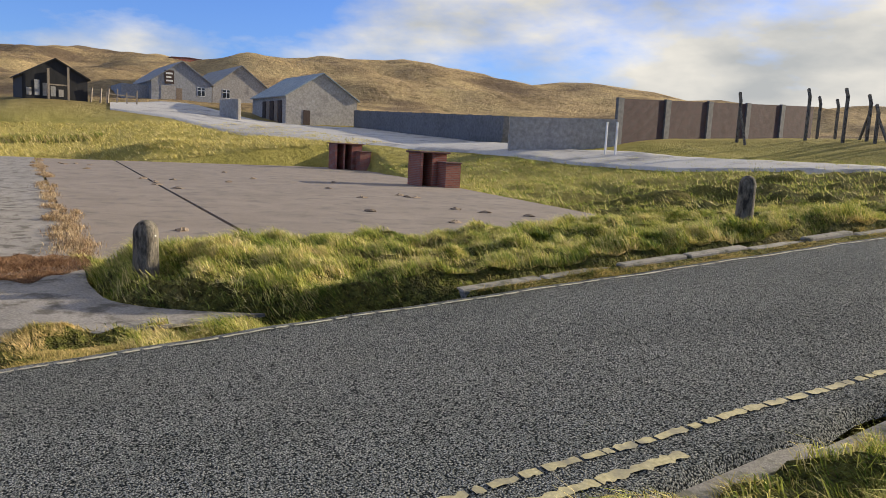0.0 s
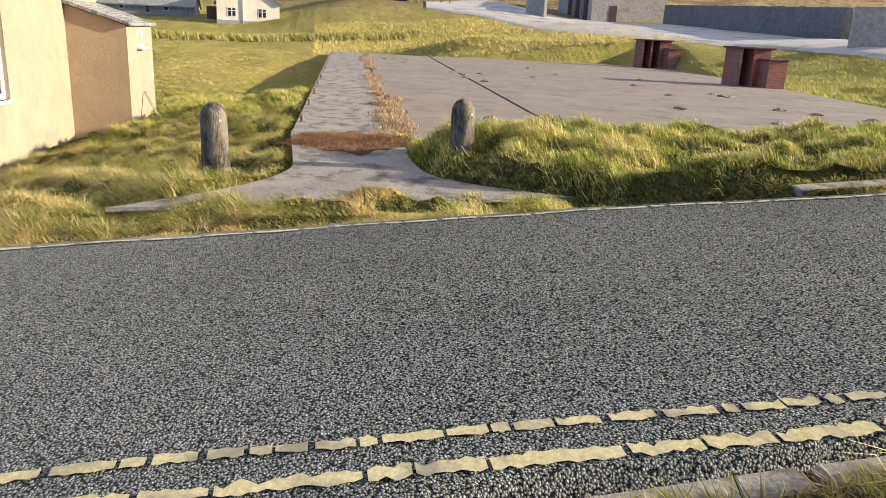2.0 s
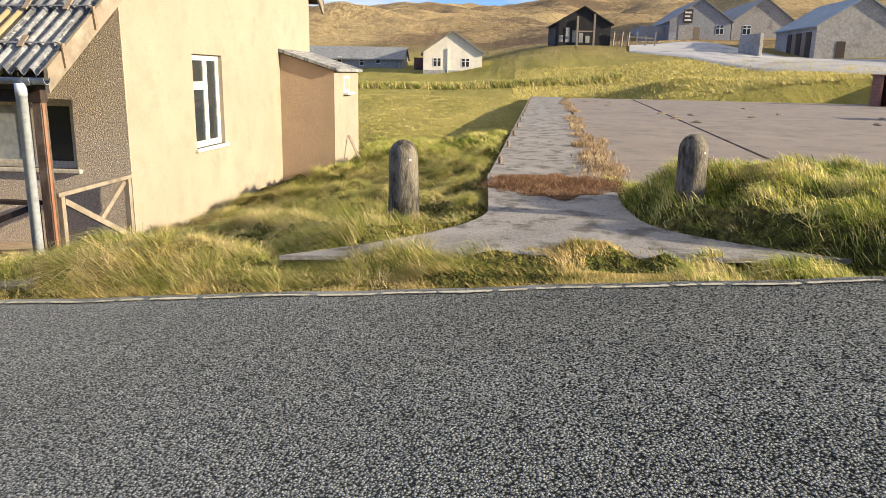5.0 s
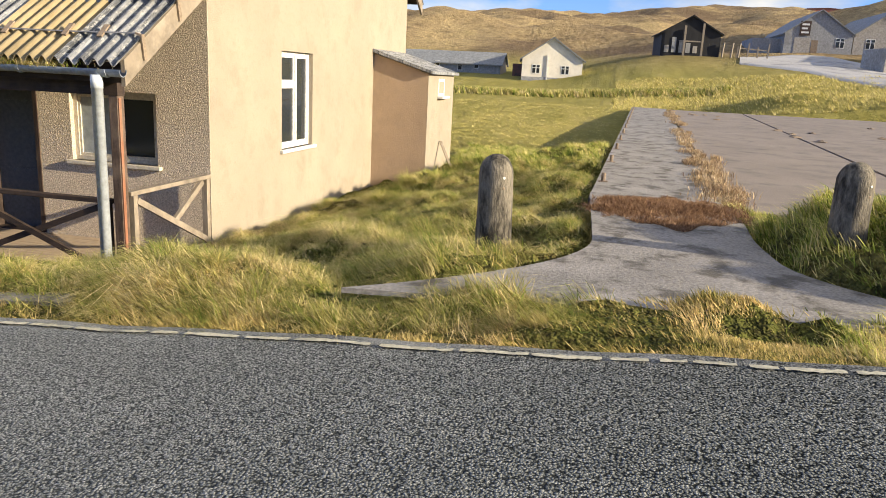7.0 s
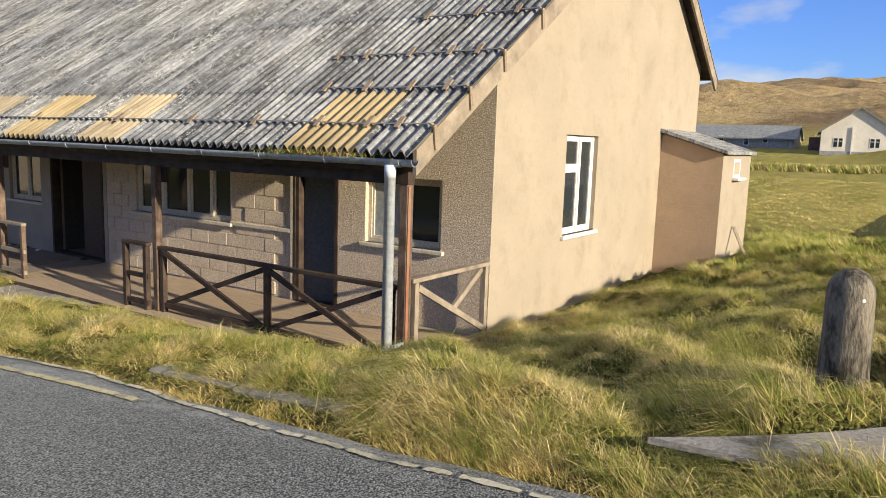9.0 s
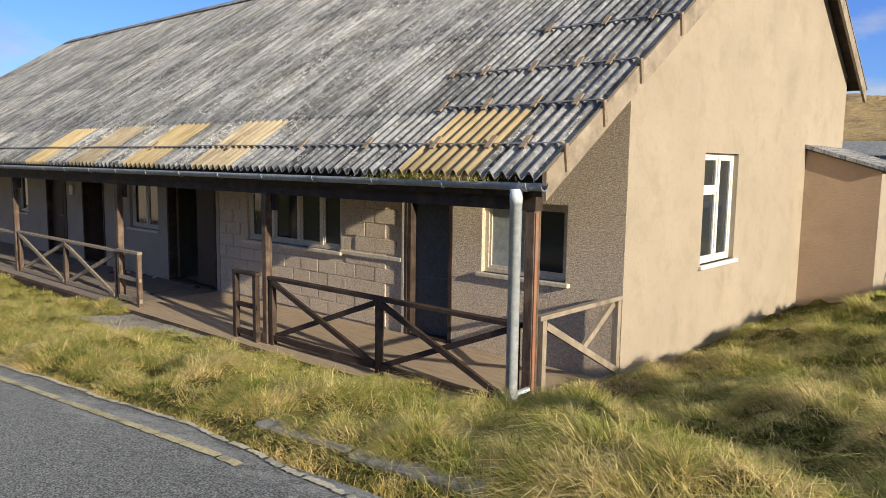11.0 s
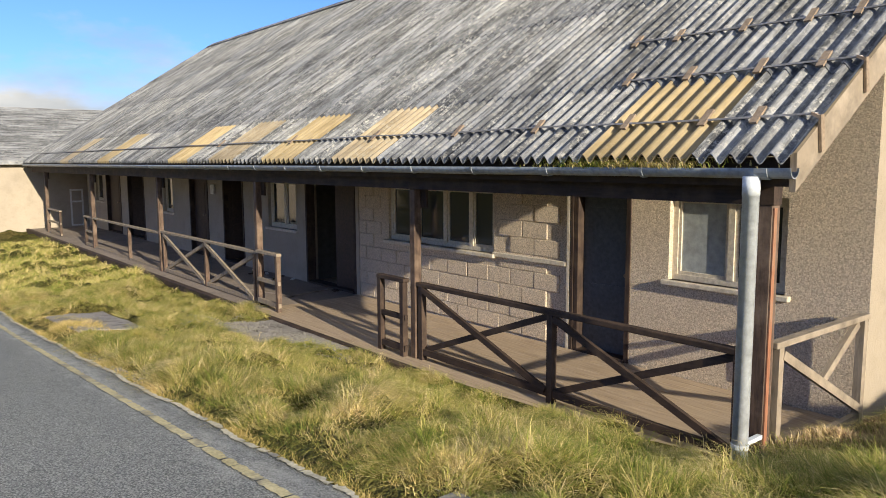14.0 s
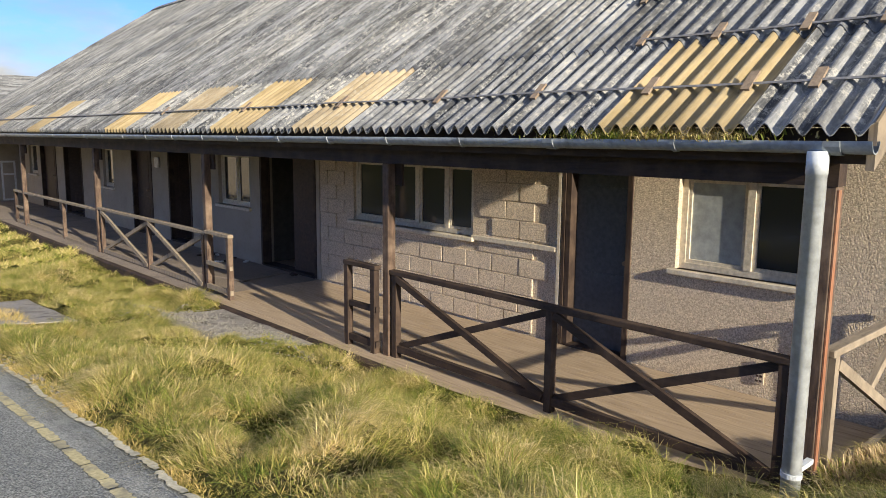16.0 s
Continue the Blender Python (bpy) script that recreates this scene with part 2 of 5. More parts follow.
def timber_material(name, dark, light, stretch, pale=None):
    m = mat(name, light, 0.75)
    n = Nodes(m)
    g = n.noise(30.0, 5.0, 0.65, stretch)
    c = n.ramp(g, (0.3, dark), (0.7, light))
    c = n.mix(n.ramp(n.noise(3.0, 5.0, 0.7), (0.45, G0), (0.7, (0.7, 0.7, 0.7))), c, pale or tuple(0.6 * q for q in dark))
    n.colour(c)
    n.bump(g, 0.5, 0.006)
    return m


def glass_material():
    m = mat("window_glass", (0.025, 0.03, 0.035), 0.06, spec=0.6)
    n = Nodes(m)
    n.bump(n.noise(2.0, 2.0), 0.05, 0.02)
    n.rough(n.ramp(n.noise(6.0, 4.0), (0.4, (0.04,) * 3), (0.7, (0.16,) * 3)))
    return m


ASPHALT = asphalt_material()
LAND = land_material()
CONC = surface("old_concrete", (0.16, 0.13, 0.105), (0.31, 0.26, 0.215), 0.9, 60.0, 0.7, 0.4, 0.006, (0.11, 0.10, 0.085), (0.52, 0.75), each=0.12)
CONC_PALE = surface("pale_concrete", (0.12, 0.112, 0.10), (0.35, 0.325, 0.295), 0.9, 45.0, 1.6, 0.6, 0.012, (0.10, 0.09, 0.075), (0.5, 0.62))
CONC_YARD = surface("yard_concrete", (0.30, 0.29, 0.28), (0.46, 0.45, 0.43), 0.75, 12.0, 0.12, 0.2, 0.01, (0.14, 0.14, 0.15), (0.52, 0.68))
BOLLARD = surface("bollard_concrete", (0.10, 0.088, 0.066), (0.24, 0.21, 0.16), 0.95, 70.0, 5.0, 0.8, 0.014, (0.03, 0.026, 0.02), (0.46, 0.62), stretch=(1, 1, 0.35))
KERB = surface("kerb_concrete", (0.18, 0.165, 0.14), (0.36, 0.335, 0.285), 0.95, 60.0, 3.0, 0.6, 0.01, (0.1, 0.1, 0.07), (0.5, 0.65), each=0.15)
PEBBLE = pebbledash_material("pebbledash", (0.36, 0.295, 0.22), (0.78, 0.655, 0.49))
CREAM = render_material("cream_render", (0.355, 0.30, 0.225), (0.225, 0.195, 0.14))
COTTAGE_WASH = render_material("pale_limewash", (0.76, 0.71, 0.60), (0.58, 0.53, 0.43))
TAN = render_material("tan_render", (0.45, 0.325, 0.215), (0.35, 0.26, 0.175))
PLASTER = render_material("cream_plaster", (0.40, 0.345, 0.27), (0.26, 0.225, 0.17))
ROOF = roof_material("weathered_fibre_cement", (0.055, 0.06, 0.068), (0.31, 0.325, 0.34), (0.44, 0.44, 0.41), (0.045, 0.046, 0.045), 0.8)
ROOF_YELLOW = roof_material("yellowed_plastic_sheet", (0.31, 0.24, 0.12), (0.46, 0.365, 0.205), (0.37, 0.305, 0.19), (0.18, 0.135, 0.075), 0.5)
ROOF_FADED = roof_material("faded_plastic_sheet", (0.24, 0.195, 0.125), (0.40, 0.335, 0.225), (0.36, 0.33, 0.26), (0.15, 0.125, 0.09), 0.75)
WOOD_DARK = timber_material("dark_stained_timber", (0.015, 0.009, 0.007), (0.055, 0.034, 0.024), (1, 1, 0.12), (0.11, 0.075, 0.05))
WOOD_DARK_H = timber_material("dark_stained_timber_rail", (0.014, 0.009, 0.007), (0.048, 0.03, 0.022), (1, 0.1, 1), (0.09, 0.06, 0.04))
WOOD_GREY = timber_material("weathered_grey_timber", (0.14, 0.115, 0.085), (0.36, 0.30, 0.225), (0.15, 1, 0.15), (0.26, 0.21, 0.15))
WOOD_POST = timber_material("weathered_brown_timber", (0.03, 0.018, 0.013), (0.13, 0.085, 0.06), (1, 1, 0.12), (0.24, 0.175, 0.125))
WOOD_RED = timber_material("red_painted_timber", (0.17, 0.075, 0.04), (0.36, 0.15, 0.08), (1, 1, 0.12), (0.3, 0.2, 0.13))
BOARDS = timber_material("porch_boards", (0.27, 0.205, 0.14), (0.46, 0.36, 0.25), (1, 0.08, 1), (0.36, 0.28, 0.195))
WHITE = surface("white_frame_paint", (0.62, 0.60, 0.54), (0.80, 0.79, 0.75), 0.45, 30.0, 3.0, 0.1, 0.003)
CREAM_FRAME = surface("cream_frame_paint", (0.48, 0.42, 0.32), (0.66, 0.60, 0.48), 0.5, 25.0, 3.0, 0.15, 0.003, (0.3, 0.24, 0.16), (0.6, 0.75))
GLASS = glass_material()
# pale reflection in the left light of window_1, put into the pane colour
REFLECTING_PANE = surface("sky_reflection_pane", (0.30, 0.33, 0.33), (0.37, 0.40, 0.40), 0.2, 12.0, 0.8, 0.05, 0.003)
PIPE_PVC = surface("pale_grey_plastic", (0.56, 0.61, 0.65), (0.66, 0.71, 0.75), 0.35, 20.0, 1.5, 0.05, 0.003)
GUTTER_PVC = surface("slate_grey_plastic", (0.20, 0.23, 0.255), (0.33, 0.365, 0.39), 0.45, 20.0, 1.5, 0.1, 0.003, (0.12, 0.13, 0.12), (0.58, 0.72))
BLUE_DOOR = surface("slate_blue_door_paint", (0.045, 0.053, 0.062), (0.085, 0.098, 0.112), 0.4, 20.0, 2.0, 0.1, 0.003)
BROWN_DOOR = surface("dark_brown_door", (0.035, 0.022, 0.016), (0.075, 0.045, 0.032), 0.6, 20.0, 2.0, 0.1, 0.003)
# plaster coloured very dark to stand for the unlit rooms
DARK_ROOM = surface("gloom_darkened_plaster", (0.07, 0.065, 0.055), (0.12, 0.11, 0.095), 0.9, 10.0, 1.0)
BRICK_DARK = surface("soot_dark_brick", (0.11, 0.055, 0.05), (0.21, 0.105, 0.09), 0.9, 20.0, 0.8, 0.4, 0.01, (0.08, 0.065, 0.06), (0.5, 0.65), each=0.2)
METAL = surface("rusty_metal", (0.13, 0.09, 0.06), (0.3, 0.23, 0.16), 0.7, 30.0, 4.0)
STRAP = surface("strap_wood", (0.17, 0.125, 0.085), (0.31, 0.24, 0.17), 0.8, 30.0, 4.0)
BATTEN = surface("galvanised_strip", (0.24, 0.23, 0.22), (0.4, 0.39, 0.38), 0.6, 30.0, 4.0)
LINE_YELLOW = surface("worn_yellow_paint", (0.34, 0.29, 0.13), (0.62, 0.55, 0.32), 0.8, 50.0, 2.0, 0.3, 0.004, (0.25, 0.23, 0.16), (0.47, 0.64))
LINE_PALE = surface("worn_pale_paint", (0.34, 0.31, 0.2), (0.62, 0.58, 0.44), 0.8, 50.0, 2.0, 0.3, 0.004, (0.2, 0.2, 0.17), (0.5, 0.7))
SHED_WALL = surface("grey_roughcast", (0.27, 0.25, 0.215), (0.43, 0.40, 0.35), 0.9, 4.0, 0.25, 0.3, 0.02, (0.22, 0.2, 0.18), (0.55, 0.7))
SHED_BLUE = surface("blue_grey_roughcast", (0.23, 0.235, 0.235), (0.35, 0.355, 0.35), 0.9, 4.0, 0.25, 0.3, 0.02, (0.2, 0.2, 0.2), (0.55, 0.7))
BAY_CONC = surface("dark_stained_concrete", (0.09, 0.09, 0.09), (0.19, 0.19, 0.185), 0.9, 4.0, 0.4, 0.3, 0.02)
SHED_ROOF = surface("blue_grey_sheet_roof", (0.17, 0.22, 0.25), (0.31, 0.36, 0.38), 0.7, 2.5, 0.3, 0.2, 0.02)
SLATE = surface("grey_slate_roof", (0.15, 0.16, 0.17), (0.27, 0.28, 0.28), 0.7, 3.0, 0.4, 0.2, 0.02)
BLACK_TIN = surface("tarred_sheet", (0.006, 0.006, 0.007), (0.02, 0.02, 0.021), 0.7, 2.5, 0.8, 0.3, 0.03, (0.10, 0.095, 0.09), (0.64, 0.72), stretch=(1, 1, 0.2))
GRASS = grass_material("verge_grass", [(0.0, (0.085, 0.145, 0.02)), (0.3, (0.25, 0.29, 0.048)), (0.55, (0.50, 0.42, 0.14)), (1.0, (0.88, 0.72, 0.40))], 0.62, 0.12)
GRASS_GREEN = grass_material("green_grass", [(0.0, (0.08, 0.145, 0.018)), (0.34, (0.34, 0.38, 0.06)), (0.58, (0.62, 0.54, 0.19)), (1.0, (0.84, 0.68, 0.37))], 0.6)
FIELD_GRASS = grass_material("field_grass", [(0.0, (0.28, 0.26, 0.055)), (0.45, (0.54, 0.46, 0.14)), (1.0, (0.82, 0.67, 0.32))], 0.6, 0.1)
STRAW = grass_material("dry_straw", [(0.0, (0.22, 0.13, 0.075)), (0.5, (0.46, 0.34, 0.20)), (1.0, (0.72, 0.58, 0.36))], 0.7)

# ---- building helpers ----


def box(bm, x0, y0, z0, x1, y1, z1):
    v = [bm.verts.new((x, y, z)) for z in (z0, z1) for x, y in ((x0, y0), (x1, y0), (x1, y1), (x0, y1))]
    for f in ((3, 2, 1, 0), (4, 5, 6, 7), (0, 1, 5, 4), (1, 2, 6, 5), (2, 3, 7, 6), (3, 0, 4, 7)):
        bm.faces.new([v[i] for i in f])
    return bm


def prism(bm, pts, axis, a, b):
    """A polygon of 2D points drawn along an axis from a to b."""
    def at(p, q):
        return {"x": (q, p[0], p[1]), "y": (p[0], q, p[1]), "z": (p[0], p[1], q)}[axis]
    lo, hi = [bm.verts.new(at(p, a)) for p in pts], [bm.verts.new(at(p, b)) for p in pts]
    bm.faces.new(lo), bm.faces.new(hi)
    for i in range(len(pts)):
        j = (i + 1) % len(pts)
        bm.faces.new((lo[i], lo[j], hi[j], hi[i]))
    bmesh.ops.recalc_face_normals(bm, faces=bm.faces[:])
    return bm


def bar(bm, a, b, w, h):
    """A squared timber from a to b, w across (level) and h deep."""
    a, b = Vector(a), Vector(b)
    d = (b - a).normalized()
    s = d.cross(Vector((0, 0, 1)))
    s = s.normalized() if s.length > 1e-3 else Vector((1, 0, 0))
    u = s.cross(d)
    v = [bm.verts.new(p + s * (i * w / 2) + u * (j * h / 2)) for p in (a, b) for i, j in ((-1, -1), (1, -1), (1, 1), (-1, 1))]
    for f in ((0, 1, 2, 3), (7, 6, 5, 4), (0, 4, 5, 1), (1, 5, 6, 2), (2, 6, 7, 3), (3, 7, 4, 0)):
        bm.faces.new([v[i] for i in f])
    bmesh.ops.recalc_face_normals(bm, faces=bm.faces[:])
    return bm


def lathe(bm, profile, seg=20, at=(0, 0, 0)):
    rings = [[bm.verts.new((at[0] + r * math.cos(6.28319 * k / seg), at[1] + r * math.sin(6.28319 * k / seg), at[2] + z)) for k in range(seg)] for r, z in profile]
    for lo, hi in zip(rings, rings[1:]):
        for k in range(seg):
            bm.faces.new((lo[k], lo[(k + 1) % seg], hi[(k + 1) % seg], hi[k]))
    bm.faces.new(rings[-1]), bm.faces.new(rings[0][::-1])
    return bm


def bevelled(bm, w, seg=1):
    bmesh.ops.bevel(bm, geom=bm.edges[:], offset=w, segments=seg, affect="EDGES")
    return bm


def mesh_of(bm, name, material, smooth=False):
    me = bpy.data.meshes.new(name)
    bm.to_mesh(me)
    bm.free()
    me.materials.append(material)
    if smooth:
        me.polygons.foreach_set("use_smooth", [True] * len(me.polygons))
    return me


def part(name, bm, material, parent, label="", smooth=False):
    ob = new(name, mesh_of(bm, name, material, smooth))
    ob.parent = parent
    return tagged(ob, label)


def thing(name, label, category, group="", kind="", at=(0, 0, 0), turn=0):
    ob = new(name)
    ob.matrix_basis = pose(*at, 0, 0, turn)
    return tagged(ob, label, category, group, kind)


def structure(name, bm, material, label, category, smooth=False):
    return tagged(new(name, mesh_of(bm, name, material, smooth)), label, category, kind="structure")


B = bmesh.new

# ---- the lie of the land ----


def smooth01(v):
    v = np.clip(v, 0, 1)
    return v * v * (3 - 2 * v)


def road_level(x, y):
    along = np.where(y < -8, -8 - 5 * (1 - np.exp((y + 8) / 5)), y)
    along = np.where(along > 13, 13 + 14 * (1 - np.exp(-(along - 13) / 14)), along)
    return 0.697 + 0.0152 * x + 0.0832 * along


def road_left(y):
    return 5.14 - 0.07 * smooth01((1.5 - y) / 2.5) + 0.012 * np.sin(y * 3.1) + 0.01 * np.sin(y * 7.7 + 1) + 0.028 * y * (y > 0) + 0.065 * np.clip(y - 7, 0, 60)


def lane_bend(y):
    """How far the near edge of the road swings out."""
    v = np.clip(y - 4.3, 0, 60)
    return 0.03 * v + 0.006 * np.minimum(v, 7) ** 2 + 0.05 * np.clip(v - 7, 0, 60)


def road_right(y):
    return 8.62 + 0.04 * np.sin(y * 2.3 + 2) + 0.03 * np.sin(y * 6.1) + lane_bend(y)


RINGS = [45, 53, 62, 75, 85, 95, 110, 125, 160, 220, 300, 450, 900]
BEARINGS = [0, 28, 40, 50, 62, 70, 78, 86, 97, 112, 150]
HEIGHTS = [
    np.array(h) for h in (
        "2.6 3 3.4 4 4.5 5 5.5 6 8 12 18 20 15", "3.1 4.6 5.0 5.4 5.7 6 6.5 7 9.5 15 22 23 20", "3.0 4.2 4.6 4.9 5.3 5.6 6.3 7 10 16 25 26 20",
        "2.8 3.2 3.6 4.1 4.5 5 5.9 6.9 11 19 30.5 31 20", "1.9 2.7 3.2 3.9 4.4 4.8 6 7.2 12 22 34.5 35 20", "1.3 2.5 3.1 3.9 4.3 4.7 6.3 7.8 13 23 36 37 20",
        "1.1 1.45 2.3 3.7 4.8 5.8 7.2 8.1 13 21 31 32 20", "1.0 1.05 1.35 2.9 4.6 6.2 6.8 7.5 12.5 20 29 30 20", "0.95 1.0 1.1 1.7 2.3 2.8 4 6 12 19 27 28 20",
        "0.9 1 1.1 1.6 2.3 2.7 3.5 5.5 11 18 25 26 20", "0.6 .8 1 1.4 1.8 2.2 3 4 7 12 17 18 15")
    for h in [[float(q) for q in h.split()]]
]


def far_level(x, y):
    dx, dy = x - 10.7, y - 5.2
    r, az = np.hypot(dx, dy), np.degrees(np.arctan2(-dx, dy))
    az = np.where(az < -60, 150.0, np.clip(az, 0, 150))
    cols = np.stack([np.interp(r, RINGS, h) for h in HEIGHTS], -1)
    k = np.clip(np.searchsorted(BEARINGS, az, side="right") - 1, 0, len(BEARINGS) - 2)
    b = np.array(BEARINGS, float)
    f = smooth01((az - b[k]) / (b[k + 1] - b[k]))
    lo, hi = np.take_along_axis(cols, k[..., None], -1)[..., 0], np.take_along_axis(cols, k[..., None] + 1, -1)[..., 0]
    z = lo + (hi - lo) * f
    hum = (np.sin(x * .043 + 1.3 * np.sin(y * .031)) * np.sin(y * .05 + .8 * np.sin(x * .023)) + .5 * np.sin(x * .11 + y * .07) * np.sin(y * .13 - x * .05 + 1)
           + .3 * np.sin(x * .23 + 1.1 * np.sin(y * .19)) * np.sin(y * .27 + x * .1))
    return z + hum * np.clip((r - 100) / 80, 0, 1) * 2.6


def path_sides(x):
    """The two edges of the flared path."""
    mid = 5.55 + 0.04 * (x - 1)
    return mid - 0.68 - np.clip(x - 2.9, 0, 2.3) ** 2 * 0.36, mid + 0.62 - 0.12 * smooth01((x - 1.2) / 1.5) + np.clip(x - 3.2, 0, 2.3) ** 2 * 0.55


def path_front(y):
    """Where the path ends short of the road."""
    return 4.84 - 0.085 * np.clip(y - 3.6, 0, 4)


def slab_edges(x):
    """The two long edges of the concrete parade slab."""
    u = 0.4 - x
    return 4.75 + 0.034 * u, 19.0 + 0.235 * np.clip(u, 0, 40)


def near_level(x, y):
    zr = road_level(x, y)
    # porch side, in front of the house
    foot = np.interp(y, [-14, -9, -4, -1, 0, 1, 3.2, 5], [-0.12, -0.03, 0.0, 0.1, 0.2, 0.4, 0.95, 1.15])
    top = zr + 0.09 * smooth01((5.05 - x) / .3)
    t = np.clip((x - 2.05) / 2.7, 0, 1)
    bank = foot + (top - foot) * (0.35 * t + 0.65 * smooth01(t))
    # the hollow along the gable wall and the field behind
    hollow = np.interp(y, [-0.5, 0.1, 1.6, 3.0, 4.6], [0.0, -0.02, 0.42, 0.74, 1.06])
    field = 0.36 + 0.0135 * np.clip(-x - 9, 0, 60)
    w = smooth01((-x - 6.5) / 7)
    ditch = field - 0.1 * np.exp(-((y - 3.6) / 1.0) ** 2)
    hollow = hollow * (1 - w) + ditch * w
    z = np.where(x > 2.05, bank, 0)
    s = smooth01((2.05 - x) / 2.0)
    z = np.where(x <= 2.05, foot * (1 - s) + hollow * s, z)
    # right of the path: a raised grass bank, then the slab
    sl, sr = slab_edges(x)
    rise = zr + 0.12
    inner = np.where(x > 0.6, np.interp(x, [0.6, 1.4, 3.0, 4.9], [1.12, 1.34, 1.43, 1.42]) + 0.045 * np.clip(y - 7, -1, 13), 1.02)
    inner = np.where(x > 4.6, np.maximum(inner, rise - 0.05) * smooth01((5.2 - x) / .6) + rise * (1 - smooth01((5.2 - x) / .6)), inner)
    side = 1.1 + 1.7 * smooth01((y - sr) / 20)
    inner = np.where(y > sr, np.where(x > 0.6, np.maximum(inner, side), side), inner)
    inner = inner + 0.11 * np.exp(-((y - 7.3) / 1.2) ** 2) * smooth01((x - 1.6) / 1.0) * smooth01((4.7 - x) / 0.5)
    g = np.where(x > 0.6, smooth01((y - path_sides(x)[1] - 0.02) / 0.28), smooth01((y - 6.3) / 0.5))
    right = (1.1 + 0.03 * np.clip(x - .4, 0, 5)) * (1 - g) + inner * g
    h = smooth01((y - (sl - 0.12)) / 0.16)
    h2 = np.where(x > 0.4, smooth01((y - 4.4) / 0.4), h)
    z = z * (1 - h2) + right * h2
    z = np.where(path_area(x, y, .12), np.minimum(z, 1.07), z)
    # the road and the verge on its other side
    rl, rr = road_left(y), road_right(y)
    z = np.where((x > rl - .13) & (x < rr + .13), np.minimum(z, zr - 0.012), z)
    z = np.where((x > rl + .3) & (x < rr - .3), zr - 0.12, z)
    z = np.where((x > rl - .42) & (x < rl) & (y > 8.2), np.minimum(z, zr + .01), z)
    z = np.where(x >= rr + .13, zr + 0.16 * smooth01((x - rr - .08) / .7), z)
    z = np.where((x < 0.05) & (x > -9) & (y < -0.05), -0.3, z)
    z = np.where((x < 2.0) & (x >= 0.05) & (y < -0.02) & (y > -27), np.minimum(z, -0.25), z)
    return z


def lumps(x, y):
    pit = np.clip(np.sin(x * 2.9 + 1.4 * np.sin(y * 2.1)) * np.sin(y * 3.3 + 1.1 * np.sin(x * 1.9) + 1) - .35, 0, 1)
    tuft = np.sin(x * 8.3 + 1.6 * np.sin(y * 5.7)) * np.sin(y * 9.1 + 1.5 * np.sin(x * 6.1) + 2)
    return (0.28 * tuft - 1.4 * pit + 0.5 * np.sin(x * 2.3 + 1.7 * np.sin(y * 1.1)) * np.sin(y * 2.0 + 1.2 * np.sin(x * 1.3)) + 0.3 * np.sin(x * 5.1 + 2 * np.sin(y * 2.7)) * np.sin(y * 4.3 + x))


def on_grass(x, y):
    """1 on tussocky verge, 0 on road, path, slab, porch and under the house."""
    sl, sr = slab_edges(x)
    off = ((x > road_left(y) - .02) & (x < road_right(y) + .06)) | ((x < 0.55) & (y > sl - .05) & (y < sr)) | ((x < 2.1) & (y < 0.0) & (x > -9)) | path_area(x, y)
    off = off | ((x > 2.0) & (x < 3.25) & (y > -7.5) & (y < -5.1)) | ((x > 3.9) & (x < 4.9) & (y > -9.4) & (y < -7.0))
    return np.where(off, 0.0, 1.0)


def path_area(x, y, wider=0.0):
    lo, hi = path_sides(x)
    return (x > 0.3) & (x < path_front(y)) & (y > lo - wider) & (y < hi + wider)


def level(x, y):
    x, y = np.asarray(x, float), np.asarray(y, float)
    r = np.hypot(x - 10.7, y - 5.2)
    b = smooth01((r - 38) / 12)
    # the slab lies level to its far end
    sl, sr = slab_edges(x)
    on = (x > -37.5) & (x < .6) & (y > sl) & (y < sr)
    b = np.where(on, 0.0, b)
    z = near_level(x, y) * (1 - b) + far_level(x, y) * b
    z = z + lumps(x, y) * 0.2 * on_grass(x, y) * np.where(x < -9, 0.22, 1) * smooth01((road_left(y) - .17 - x) / .5 + np.where(x > 8.9, 9.0, 0.0))
    rough = np.sin(x * .9 + 1.5 * np.sin(y * .7)) * np.sin(y * 1.1 + 1.2 * np.sin(x * .6)) + .5 * np.sin(x * 2.1 + y) * np.sin(y * 1.9 - x * .7)
    z = z + rough * .2 * on_grass(x, y) * smooth01((y - sr - .5) / 3) * (x < 4.5) * smooth01((37 - r) / 5)
    # the ground under the road lies below its surface
    z = z - .06 * ((x > road_left(y) + .04) & (x < road_right(y) - .04))
    # a hollow and a bank at the far end of the slab
    z = z - 0.9 * np.exp(-((x + 41) / 3.5) ** 2 - ((y - 10.5) / 3.5) ** 2) + 0.85 * np.exp(-((x + 43) / 3.0) ** 2 - ((y - 16.5) / 3.5) ** 2)
    return z


def steps(a, b, near0, near1, fine, grow):
    v = list(np.arange(near0, near1 + 1e-6, fine))
    d = fine
    while v[-1] < b:
        d *= grow
        v.append(v[-1] + d)
    d = fine
    while v[0] > a:
        d *= grow
        v.insert(0, v[0] - d)
    return np.array(v)


def grid_mesh(name, X, Y, Z, material):
    ny, nx = X.shape
    me = bpy.data.meshes.new(name)
    idx = np.arange(nx * ny).reshape(ny, nx)
    quads = np.stack([idx[:-1, :-1], idx[:-1, 1:], idx[1:, 1:], idx[1:, :-1]], -1).reshape(-1, 4)
    me.from_pydata(np.stack([X, Y, Z], -1).reshape(-1, 3).tolist(), [], quads.tolist())
    me.materials.append(material)
    me.polygons.foreach_set("use_smooth", [True] * len(me.polygons))
    return me


xs, ys = steps(-1500, 1500, -9.5, 12.5, 0.11, 1.045), steps(-1500, 1500, -12, 20, 0.12, 1.045)
X, Y = np.meshgrid(xs, ys)
